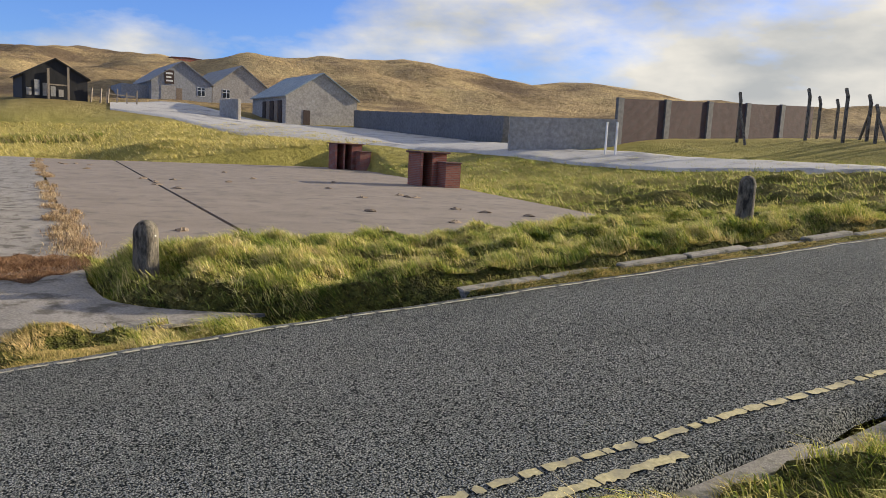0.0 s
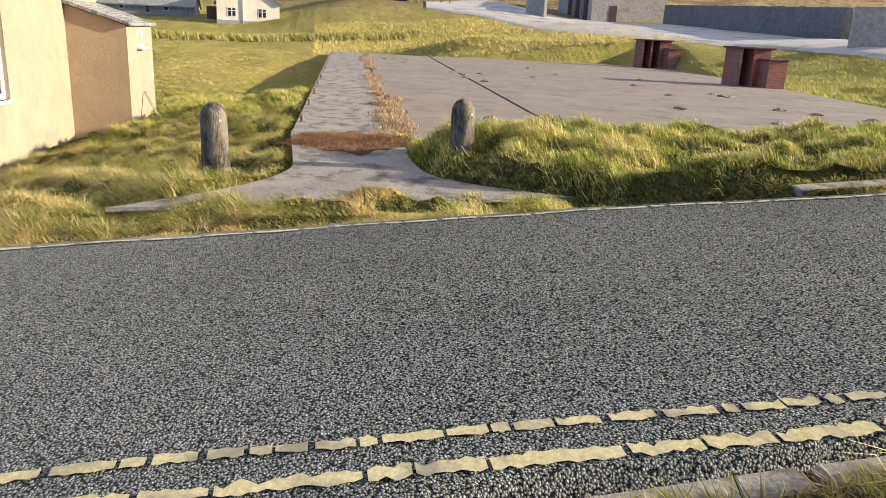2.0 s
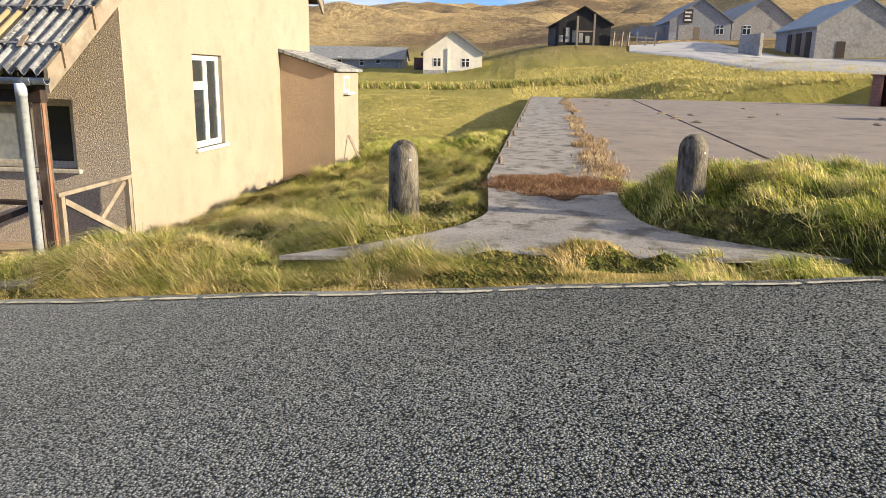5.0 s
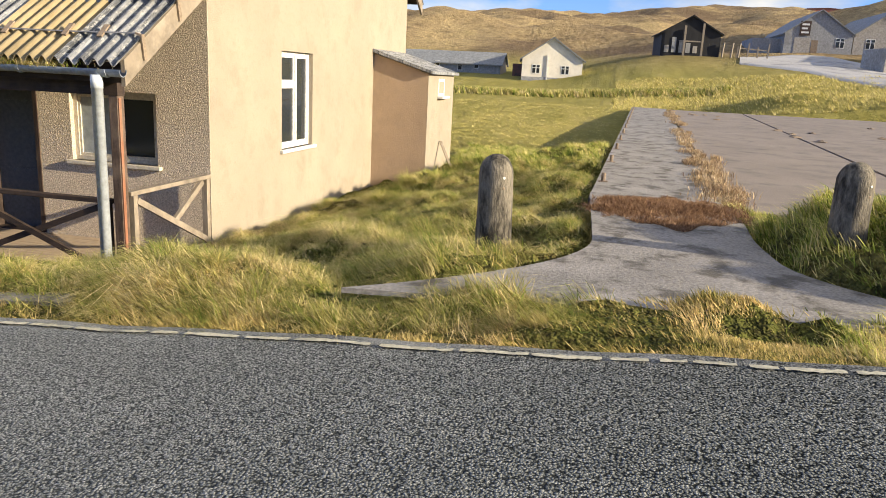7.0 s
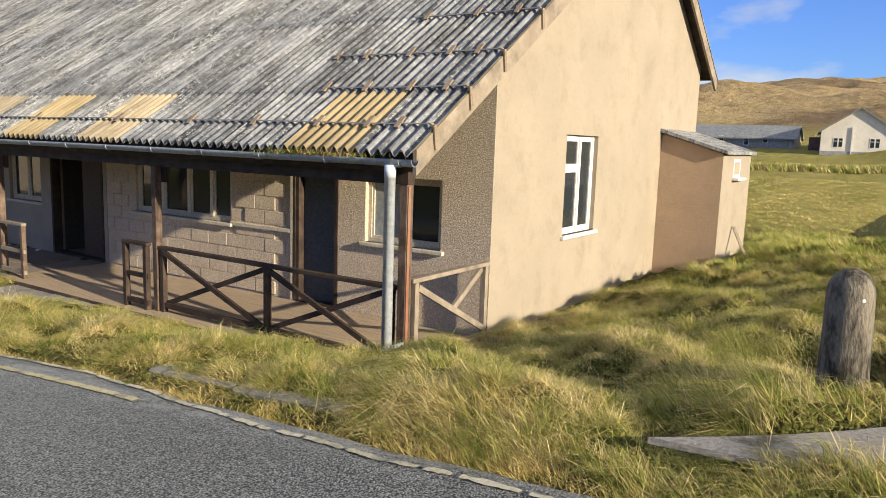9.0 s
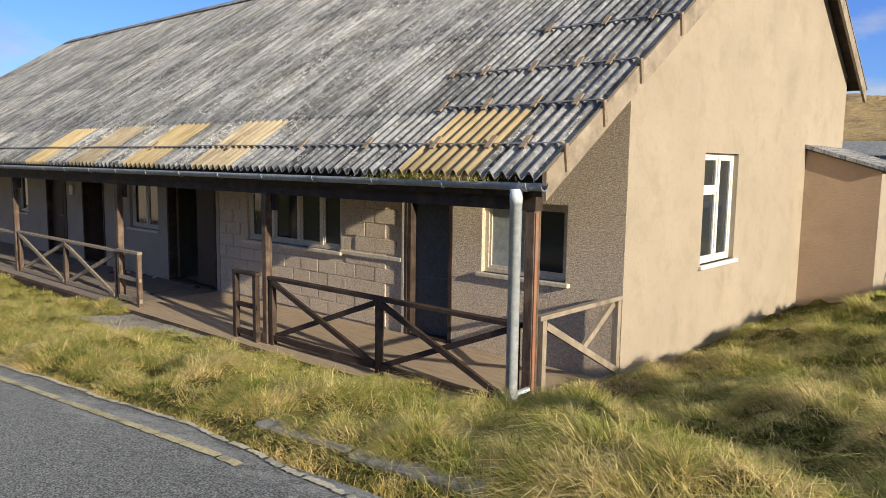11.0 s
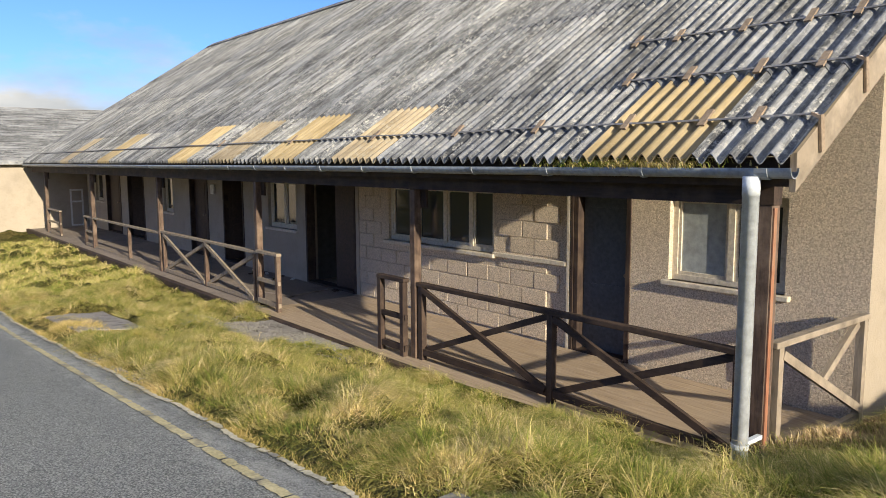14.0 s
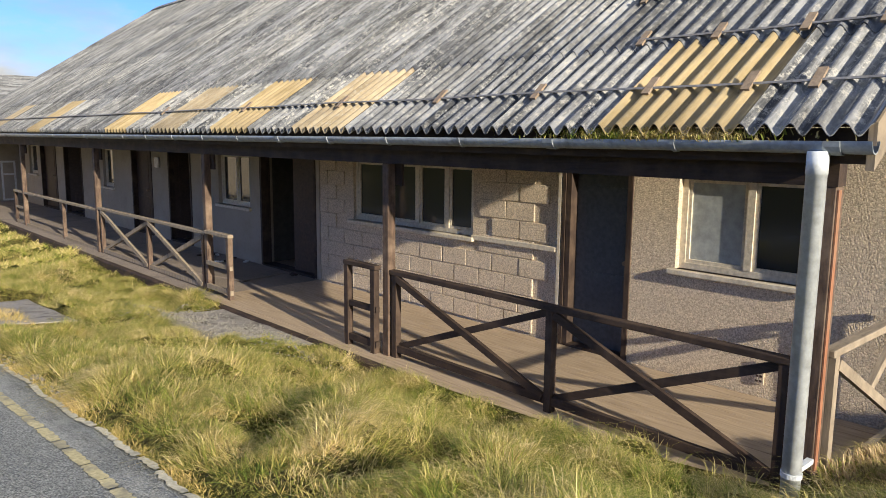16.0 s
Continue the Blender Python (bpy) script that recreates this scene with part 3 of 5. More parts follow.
tagged(new("ground", grid_mesh("ground", X, Y, level(X, Y), LAND)), "rough grass ground rising to straw-coloured dunes", "ground", kind="structure")

# road: a long strip of coarse asphalt with crumbled edges
yy = np.concatenate([np.arange(-60, -14, 1.5), np.arange(-14, 20, 0.15), np.arange(20, 140, 2.0)])
us = np.concatenate([[0, .012], np.linspace(0, 1, 15)[1:-1], [.988, 1]])
U, Y2 = np.meshgrid(us, yy)


RX = road_left(Y2) + (road_right(Y2) - road_left(Y2)) * U
RZ = road_level(RX, Y2) + 0.012 + 0.03 * (1 - (2 * U - 1) ** 2) - 0.08 * ((U < .01) | (U > .99))
tagged(new("road", grid_mesh("road", RX, Y2, RZ, ASPHALT)), "narrow road of coarse dark grey chipped asphalt", "road", kind="structure")


def road_top(x, y):
    u = (x - road_left(np.array(y))) / (road_right(np.array(y)) - road_left(np.array(y)))
    return float(road_level(np.array(x), np.array(y)) + 0.012 + 0.03 * (1 - (2 * u - 1) ** 2))


def chunk_line(name, xf, y0, y1, width, lo, hi, gap, material, label, wear=0.25):
    """A painted line, cracked into uneven flakes that lie on the road."""
    bm, rng, y = B(), random.Random(name), y0
    while y < y1:
        ln = rng.uniform(lo, hi)
        n = max(4, int(ln / 0.025))
        ra, rb = [], []
        for i in range(n + 1):
            q = y + ln * i / n
            cap = 0.86 if i in (0, n) else 1.0
            w = width * (1 - wear * rng.random() * (1.6 if rng.random() < .2 else 1)) * cap / 2
            w2 = width * (1 - wear * rng.random()) * cap / 2
            x = xf(q)
            ra.append(bm.verts.new((x - w, q, road_top(x - w, q) + 0.009)))
            rb.append(bm.verts.new((x + w2, q, road_top(x + w2, q) + 0.009)))
        for i in range(n):
            bm.faces.new((ra[i], rb[i], rb[i + 1], ra[i + 1]))
        y += ln + rng.uniform(0.2, 1.0) * gap
    return structure(name, bm, material, label, "road marking")


chunk_line("road_marking_1", lambda y: 8.31 + float(lane_bend(np.array(y))) + 0.006 * math.sin(y * 5), -6, 40, 0.072, 0.04, 0.2, 0.035, LINE_YELLOW, "broken yellow line flaking off the asphalt", 0.5)
chunk_line("road_marking_2", lambda y: 8.50 + float(lane_bend(np.array(y))), -6, 7.8, 0.095, 0.12, 0.5, 0.03, LINE_YELLOW, "worn yellow edge line with cracks", 0.6)
chunk_line("road_marking_3", lambda y: float(road_left(np.array(max(y, 0.2)))) + 0.235, -14, 0.6, 0.075, 0.1, 0.4, 0.025, LINE_YELLOW, "narrow cracked yellow line on the asphalt", 0.35)
chunk_line("road_marking_4", lambda y: float(road_left(np.array(y))) + (0.05 + 0.11 * float(smooth01(np.array((y - 0.2) / 1.6)))), -14, 22, 0.06, 0.08, 0.4, 0.05, LINE_PALE, "thin cracked pale edge line of the road", 0.6)

# concrete parade slab: a strip and two bays with open joints


def slab(name, near, far, x0, x1, z, material, label):
    bm = B()
    prism(bm, [(x0, near[0]), (x0, near[1]), (x1, far[1]), (x1, far[0])], "z", z - 0.25, z)
    return structure(name, bm, material, label, "concrete slab")


slab("pavement_1", (4.80, 6.30), (6.02, 7.95), 0.35, -37.0, 1.155, CONC_PALE, "long pale concrete strip with a weedy joint")
slab("pavement_2", (6.36, 8.95), (8.03, 11.93), 0.38, -36.0, 1.15, CONC, "worn brown-grey concrete bay")
slab("pavement_3", (9.05, 19.0), (12.06, 27.5), 0.38, -36.0, 1.145, CONC, "wide worn brown-grey concrete bay")
# the flared path between the bollards
bm = B()
outline = []
for x in np.linspace(4.86, 0.3, 24):
    outline.append((x, float(path_sides(x)[0]) - 0.03))
for x in np.linspace(0.3, 4.6, 24):
    outline.append((x, float(path_sides(x)[1]) + 0.05))
vs = [bm.verts.new((x, y, 1.185 + 0.012 * max(0, x - 1) + 0.02 * (y - 5.5) * smooth01(np.array((x - 2) / 3)))) for x, y in outline]
for i in range(23):
    a, b, c, d = vs[i], vs[i + 1], vs[46 - i], vs[47 - i]
    bm.faces.new((a, b, c, d))
bmesh.ops.recalc_face_normals(bm, faces=bm.faces[:])
r = bmesh.ops.extrude_face_region(bm, geom=bm.faces[:])
bmesh.ops.translate(bm, verts=[v for v in r["geom"] if isinstance(v, bmesh.types.BMVert)], vec=(0, 0, 0.03))
structure("pavement_4", bm, CONC_PALE, "cracked pale concrete path flaring to the road", "path")

# concrete yard and lane in front of the far sheds, draped on the ground
near_b, near_r = [82, 78, 73, 64, 55, 48, 40, 25, 8], [88, 80, 62, 52.5, 47, 42.5, 38, 35, 34]
far_r = [98, 116, 101, 95, 62, 49.5, 46, 43, 41]
bb = np.linspace(8, 82, 90)
R0, R1 = np.interp(bb, near_b[::-1], near_r[::-1]), np.interp(bb, near_b[::-1], far_r[::-1])
V, A2 = np.meshgrid(np.linspace(0, 1, 14), bb)
RR = R0[:, None] + (R1 - R0)[:, None] * V
YX, YY = 10.7 - RR * np.sin(np.radians(A2)), 5.2 + RR * np.cos(np.radians(A2))
YZ = level(YX, YY) + 0.12 - 0.5 * ((V < .01) | (V > .99))
tagged(new("pavement_5", grid_mesh("pavement_5", YX, YY, YZ, CONC_YARD)), "pale concrete yard and lane before the sheds", "yard", kind="structure")

# ---- the long house ----
RIDGE_X, EAVE_X, PITCH, WING_Y = -5.0, 1.97, 0.66, -27.0


def roof_z(x):
    return 3.02 - PITCH * (x - 1.037) if x > RIDGE_X else 3.02 - PITCH * (2 * RIDGE_X - x - 1.037)


def wall_with_holes(name, axis, at, thick, a, b, z0, ztop, holes, material, label):
    """A wall along y (axis x) or along x (axis y), with openings (a, b, z0, z1)."""
    bm = B()
    cuts = sorted({a, b, *[h[0] for h in holes], *[h[1] for h in holes]})
    for p, q in zip(cuts, cuts[1:]):
        hs = sorted([h for h in holes if h[0] <= p + 1e-6 and h[1] >= q - 1e-6], key=lambda h: h[2])
        lev = z0
        for h in hs + [(0, 0, ztop, ztop)]:
            if h[2] > lev + 1e-4:
                if axis == "x":
                    box(bm, at - thick, p, lev, at, q, h[2])
                else:
                    box(bm, p, at - thick, lev, q, at, h[2])
            lev = h[3]
    return structure(name, bm, material, label, "wall")


W1H, D1H, W2H, D2H = (-2.04, -0.755, 1.05, 1.98), (-3.37, -2.54, 0.0, 1.98), (-7.40, -4.85, 1.06, 1.98), (-10.2, -8.4, 0.0, 2.0)
W3H, D3H, D4H, W4H = (-11.85, -10.6, 0.98, 1.98), (-14.26, -13.1, 0.0, 2.0), (-16.45, -15.2, 0.0, 2.0), (-18.5, -17.75, 0.96, 1.98)
D5H, D6H, W5H = (-21.9, -20.25, 0.0, 2.0), (-24.4, -22.7, 0.0, 2.0), (-25.8, -24.85, 1.0, 1.98)
wall_with_holes("wall_front_1", "x", 0, 0.24, -3.45, -0.243, -0.4, 3.58, [W1H, D1H], PEBBLE, "brown pebbledashed wall under the porch roof")
wf2 = wall_with_holes("wall_front_2", "x", -0.02, 0.22, -8.30, -3.45, -0.4, 3.58, [W2H], PEBBLE, "blockwork wall with rough pebbledash")
wall_with_holes("wall_front_3", "x", 0, 0.24, -27.0, -8.30, -0.4, 3.58, [D2H, W3H, D3H, D4H, W4H, D5H, D6H, W5H], PLASTER, "cream plastered wall under the porch roof")
bm = B()
box(bm, -.004, -.243, -.4, 0, 0, roof_z(0) - .13)
structure("wall_front_4", bm, PEBBLE, "pebbledash return at the gable corner", "wall")
# gable wall with its window opening
bm = B()
GW = (-3.32, -2.12, 1.14, 2.64)
prof = [(-8.96, -0.5), (GW[0], -0.5), (GW[0], roof_z(GW[0]) - .12), (RIDGE_X, roof_z(RIDGE_X) - .12), (-8.96, roof_z(-8.96) - .12)]
prism(bm, prof, "y", -0.24, 0.0)
prism(bm, [(GW[1], -0.5), (-.004, -0.5), (-.004, roof_z(0) - .12), (GW[1], roof_z(GW[1]) - .12)], "y", -0.24, 0.0)
prism(bm, [(GW[0], -0.5), (GW[1], -0.5), (GW[1], GW[2]), (GW[0], GW[2])], "y", -0.24, 0.0)
prism(bm, [(GW[0], GW[3]), (GW[1], GW[3]), (GW[1], roof_z(GW[1]) - .12), (GW[0], roof_z(GW[0]) - .12)], "y", -0.24, 0.0)
bmesh.ops.remove_doubles(bm, verts=bm.verts[:], dist=0.0005)
structure("wall_gable", bm, CREAM, "cream rendered gable wall with faint stains", "wall")
bm = B()
box(bm, -8.96, -27.0, -0.5, -8.72, -0.24, 4.15)
structure("wall_rear", bm, CREAM, "plain rear wall of the long house", "wall")
# rooms behind the openings, their gloom put into the dark plaster colour
bm = B()
box(bm, -8.7, -27.0, -0.12, -0.24, -0.24, -0.02)
structure("floor_inside", bm, BOARDS, "dusty board floor inside the house", "floor")
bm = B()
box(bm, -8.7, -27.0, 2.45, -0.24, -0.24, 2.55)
structure("ceiling_inside", bm, DARK_ROOM, "plaster ceiling inside the house, coloured dark for the dim rooms", "ceiling")
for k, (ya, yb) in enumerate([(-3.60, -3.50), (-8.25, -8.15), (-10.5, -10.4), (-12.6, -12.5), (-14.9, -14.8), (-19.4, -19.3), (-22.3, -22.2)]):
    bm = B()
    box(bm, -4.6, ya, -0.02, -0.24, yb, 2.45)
    structure("wall_inside_%d" % (k + 1), bm, DARK_ROOM, "plaster partition inside the house, coloured dark for the dim rooms", "wall")
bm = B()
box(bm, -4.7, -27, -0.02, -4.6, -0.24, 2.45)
structure("wall_inside_8", bm, DARK_ROOM, "plaster partition along the house, coloured dark for the dim rooms", "wall")


def window(name, y0, y1, z0, z1, lights, frame_mat, label, along="y", at=0.0, transoms=(), sill=True, inset=0.07):
    """A framed window in a wall along y (face towards +x) or along x (face towards +y)."""
    w = thing(name, label, "window", kind="structure")

    def bx(bm, a0, b0, c0, a1, b1, c1):
        return box(bm, a0, b0, c0, a1, b1, c1) if along == "y" else box(bm, b0, a0, c0, b1, a1, c1)
    f = 0.06
    fr = B()
    bx(fr, at - inset - .06, y0, z0, at - inset, y1, z0 + f)
    bx(fr, at - inset - .06, y0, z1 - f, at - inset, y1, z1)
    bx(fr, at - inset - .06, y0, z0 + f, at - inset, y0 + f, z1 - f)
    bx(fr, at - inset - .06, y1 - f, z0 + f, at - inset, y1, z1 - f)
    bmesh.ops.recalc_face_normals(fr, faces=fr.faces[:])
    part("window_frame", fr, frame_mat, w)
    edges = [y0] + list(lights) + [y1]
    for k, (a, b) in enumerate(zip(edges, edges[1:])):
        if k:
            m = B()
            bx(m, at - inset - .065, a - .035, z0 + f, at - inset + .006, a + .035, z1 - f)
            part("mullion", m, frame_mat, w)
        a2, b2 = a + (f if k == 0 else .035), b - (f if b == y1 else .035)
        zz = [z0 + f] + [t for i, t in transoms if i == k] + [z1 - f]
        for j, (c, d) in enumerate(zip(zz, zz[1:])):
            c2, d2 = c + (.03 if j else 0), d - (.03 if d != z1 - f else 0)
            if j:
                m = B()
                bx(m, at - inset - .06, a2, c - .03, at - inset + .004, b2, c + .03)
                part("transom", m, frame_mat, w)
            s = B()
            for q in ((a2, c2, b2, c2 + .035), (a2, d2 - .035, b2, d2), (a2, c2 + .035, a2 + .035, d2 - .035), (b2 - .035, c2 + .035, b2, d2 - .035)):
                bx(s, at - inset - .05, q[0], q[1], at - inset - .012, q[2], q[3])
            part("sash", s, frame_mat, w)
            g = B()
            bx(g, at - inset - .04, a2 + .03, c2 + .03, at - inset - .032, b2 - .03, d2 - .03)
            p = part("pane", g, REFLECTING_PANE if name == "window_1" and k == 0 else GLASS, w, "pane with a pale sky reflection in its colour" if name == "window_1" and k == 0 else "dark reflecting glass pane")
            p.visible_shadow = False
    if sill:
        m = B()
        bx(m, at - inset - .05, y0 - .06, z0 - .055, at + .06, y1 + .06, z0)
        bevelled(m, .008)
        part("window_sill", m, frame_mat, w)
    return w


window("window_1", *W1H, [-1.36], CREAM_FRAME, "cream two-light window behind the porch corner")
window("window_2", *W2H, [-6.68, -5.97, -5.38], CREAM_FRAME, "cream four-light window in the blockwork wall")
window("window_3", *W3H, [-11.2], CREAM_FRAME, "dirty cream two-light window in the plaster wall")
window("window_4", *W4H, [], CREAM_FRAME, "narrow dirty window under the porch roof")
window("window_5", *W5H, [], CREAM_FRAME, "small dirty window under the porch roof")
window("window_6", GW[0], GW[1], GW[2], GW[3], [-2.78], WHITE, "tall white window in the cream gable", "x", 0.0, [(1, 2.14)])


def doorway(name, hole, leaf_from, leaf_to, swing, leaf_mat, label, frame_mat=CREAM_FRAME):
    """A door frame with a leaf that stands open inwards by swing degrees."""
    d = thing(name, label, "door", kind="structure")
    y0, y1, z0, z1 = hole
    f = B()
    box(f, -.16, y0, z0, .015, y0 + .06, z1)
    box(f, -.16, y1 - .06, z0, .015, y1, z1)
    box(f, -.16, y0 + .06, z1 - .06, .015, y1 - .06, z1)
    part("door_frame", f, frame_mat, d)
    s = B()
    box(s, -.2, y0 + .06, -.02, .03, y1 - .06, .03)
    part("threshold", s, WOOD_DARK_H, d)
    ln = leaf_to - leaf_from
    b = B()
    box(b, -.045, 0, .03, 0, ln, z1 - .065)
    for zz0, zz1 in ((.15, .85), (1.0, z1 - .2)):
        box(b, 0, .1, zz0, .008, ln - .1, zz1)
    leaf = part("door_leaf", b, leaf_mat, d)
    leaf.matrix_basis = pose(-.1, leaf_from, 0, 0, 0, swing)
    h = B()
    lathe(h, [(.012, 0), (.012, .05), (.026, .055), (.026, .08)], 10)
    bmesh.ops.rotate(h, verts=h.verts[:], matrix=Matrix.Rotation(radians(90), 3, "Y"))
    bmesh.ops.translate(h, verts=h.verts[:], vec=(.0, ln - .08, 1.0))
    part("door_handle", h, METAL, leaf, "dull metal door knob")
    return d


doorway("door_1", D1H, -3.31, -2.60, 6, BLUE_DOOR, "slate-blue panelled door in a brown frame", WOOD_DARK)
doorway("door_2", D2H, -9.25, -8.46, 3, BROWN_DOOR, "dark brown double doorway with one leaf open", WOOD_DARK)
doorway("door_3", D3H, -14.2, -13.5, 80, BROWN_DOOR, "open dark brown door under the porch", WOOD_DARK)
doorway("door_4", D4H, -16.39, -15.7, 5, BROWN_DOOR, "dark brown door standing ajar", WOOD_DARK)
doorway("door_5", D5H, -21.84, -21.0, 70, BROWN_DOOR, "open dark doorway under the porch", WOOD_DARK)
doorway("door_6", D6H, -24.34, -23.4, 4, BROWN_DOOR, "dark brown door at the porch end", WOOD_DARK)

# porch floor
bm = B()
box(bm, 0.005, -27, -0.45, 2.02, 0.03, -0.03)
structure("floor_porch", bm, CONC, "raised concrete porch base", "floor")
deck = thing("floor_porch_boards", "worn brown board decking along the porch", "floor", kind="structure")
bm = B()
bevelled(box(bm, 0, -8.3, -0.028, 0.138, -0.02, 0.0), .003)
deck_mesh = mesh_of(bm, "board", BOARDS)
for k in range(14):
    ob = new("board", deck_mesh)
    ob.parent = deck
    ob.matrix_basis = pose(0.02 + k * 0.141, 0, -.002 * (k % 3))
bm = B()
box(bm, 0.02, -27, -0.028, 1.99, -8.31, -0.004)
structure("floor_porch_screed", bm, CONC, "dusty dark screed along the porch", "floor")
bm = B()
bevelled(box(bm, 1.995, -27, -0.3, 2.1, 0.06, 0.012), .012)
structure("trim_porch_edge", bm, WOOD_DARK_H, "dark weathered timber edging of the porch", "edging")

# porch roof timbers
bm = B()
box(bm, 1.66, -27, 2.02, 1.78, 0.0, 2.2)
structure("trim_eaves_beam", bm, WOOD_DARK_H, "dark stained eaves beam on the porch posts", "beam")
bm = B()
for k in range(34):
    y = -0.4 - k * 0.8
    prism(bm, [(1.9, roof_z(1.9) - .16), (1.9, roof_z(1.9) - .07), (0.02, roof_z(0.02) - .07), (0.02, roof_z(0.02) - .16)], "y", y, y + .05)
box(bm, 1.9, -27, 2.16, 1.93, 0.19, 2.36)
structure("trim_rafters", bm, WOOD_DARK_H, "dark rafters under the porch roof", "rafters")
bm = B()
prism(bm, [(1.93, roof_z(1.93) - .065), (1.93, roof_z(1.93) - .05), (RIDGE_X, roof_z(RIDGE_X) - .05), (RIDGE_X, roof_z(RIDGE_X) - .065)], "y", -27, 0.2)
prism(bm, [(RIDGE_X, roof_z(RIDGE_X) - .065), (RIDGE_X, roof_z(RIDGE_X) - .05), (-9.4, roof_z(-9.4) - .05), (-9.4, roof_z(-9.4) - .065)], "y", -27, 0.2)
structure("ceiling_porch", bm, WOOD_DARK_H, "dark underside boarding of the roof", "ceiling")


def verge_board(name, xa, xb):
    bm = B()
    prism(bm, [(xa, roof_z(xa) - .27), (xa, roof_z(xa) - .01), (xb, roof_z(xb) - .01), (xb, roof_z(xb) - .27)], "y", 0.2, 0.245)
    return structure(name, bm, WOOD_GREY, "weathered grey verge board on the gable", "verge board")


verge_board("trim_verge_1", 1.98, RIDGE_X)
verge_board("trim_verge_2", RIDGE_X, -9.45)

# roof: corrugated sheets in four courses
roof = thing("roof_1", "long roof of weathered corrugated sheets with yellow panels", "roof", kind="structure")
WAVE = 1.03 / 7
COURSES = [(2.07, 0.98), (1.06, -0.78), (-0.70, -2.52), (-2.44, RIDGE_X)]


def sheet(course, waves, material, name):
    """One corrugated sheet, top and underside with a closed lower lip, its edge at y = 0."""
    x0, x1 = COURSES[course]
    n = waves * 8
    rows = []
    for lift in (0.0, -0.009):
        for x in np.linspace(x0, x1, 3):
            up = 0.014 * (x0 - x) / (x0 - x1) * -1 + 0.014
            rows.append([(x, -WAVE * waves * k / n - 0.0, roof_z(x) + up + lift + 0.037 * math.cos(6.28319 * k / 8)) for k in range(n + 1)])
    me = bpy.data.meshes.new(name)
    verts = [v for row in rows for v in row]
    w, faces = n + 1, []
    for b in (0, 3):
        for i in range(2):
            for k in range(n):
                q = [(b + i) * w + k, (b + i) * w + k + 1, (b + i + 1) * w + k + 1, (b + i + 1) * w + k]
                faces.append(q if b == 0 else q[::-1])
    for k in range(n):
        faces.append([k + 1, k, 3 * w + k, 3 * w + k + 1])
    me.from_pydata(verts, [], faces)
    me.materials.append(material)
    me.polygons.foreach_set("use_smooth", [True] * len(me.polygons))
    return me


YELLOW = {1, 7, 11, 16}
FADED = {5, 9, 20}
sheets = {(c, m.name, w): sheet(c, w, m, "sheet") for c in range(4) for m in (ROOF, ROOF_YELLOW, ROOF_FADED) for w in (7, 5)}
rng = random.Random(5)
for col in range(27):
    y = 0.255 if col == 0 else -0.48 - 1.03 * (col - 1)
    for c in range(4):
        ob = new("sheet", sheets[(c, (ROOF if c else ROOF_YELLOW if col in YELLOW else ROOF_FADED if col in FADED else ROOF).name, 5 if col == 0 else 7)])
        ob.parent = roof
        ob.matrix_basis = pose(0, y, 0.003 * rng.random() + 0.002 * (col % 2), 0, 0, rng.uniform(-.12, .12))
bm = B()
for s in (-1, 1):
    prism(bm, [(RIDGE_X, roof_z(RIDGE_X) + .075), (RIDGE_X + s * .24, roof_z(RIDGE_X) - .075), (RIDGE_X + s * .24, roof_z(RIDGE_X) - .095), (RIDGE_X, roof_z(RIDGE_X) + .05)], "y", -27, .26)
part("ridge_cap", bm, ROOF, roof)
bm = B()
prism(bm, [(RIDGE_X - .05, roof_z(RIDGE_X) - .03), (-9.5, roof_z(-9.5) + .0), (-9.5, roof_z(-9.5) + .03), (RIDGE_X - .05, roof_z(RIDGE_X) + .01)], "y", -27, .255)
part("rear_slope", bm, ROOF, roof)


def roof_strip(x, y0, y1, clips):
    st = thing("roof_strip", "flat metal strip held across the corrugated roof by clips", "roof strip", "strips on the roof")
    b = B()
    n = max(2, int((y0 - y1) / .8))
    for k in range(n):
        a, c = y0 + (y1 - y0) * k / n, y0 + (y1 - y0) * (k + 1) / n
        bar(b, (x, a, roof_z(x) + .058 + .006 * math.sin(a * 2)), (x, c, roof_z(x) + .058 + .006 * math.sin(c * 2)), .045, .014)
    part("strip", b, BATTEN, st)
    for y in clips:
        k = B()
        bar(k, (x + .07, y, roof_z(x + .07) + .055), (x - .07, y, roof_z(x - .07) + .085), .06, .018)
        part("clip", k, STRAP, st)
    if y0 > .1:
        k = B()
        bar(k, (x + .02, .2, roof_z(x) + .06), (x + .02, .262, roof_z(x) + .03), .05, .02)
        bar(k, (x + .02, .26, roof_z(x) + .05), (x - .02, .26, roof_z(x) - .2), .02, .05)
        part("end_strap", k, STRAP, st)
    return st


roof_strip(1.68, .22, -26.5, [-.2, -.62, -1.35, -2.4, -3.6, -5.2, -7.4, -10.1])
roof_strip(1.02, .22, -1.9, [-.05, -.55, -1.2, -1.85])
roof_strip(0.30, .22, -2.4, [-.1, -.5, -1.1, -1.8, -2.3])
roof_strip(-0.62, .22, -1.7, [-.1, -.7, -1.5])

# gutter and downpipe
gut = thing("gutter", "grey half-round plastic gutter along the eaves", "gutter")
bm = B()
ring = []
for i, y in enumerate(np.linspace(.26, -27, 40)):
    outer = [(2.03 + .062 * math.cos(a), 2.285 + .07 * math.sin(a) + .002 * math.sin(i)) for a in np.linspace(math.pi, 2 * math.pi, 9)]
    inner = [(2.03 + .055 * math.cos(a), 2.287 + .063 * math.sin(a)) for a in np.linspace(2 * math.pi, math.pi, 9)]
    ring.append([bm.verts.new((p[0], y, p[1])) for p in outer + inner])
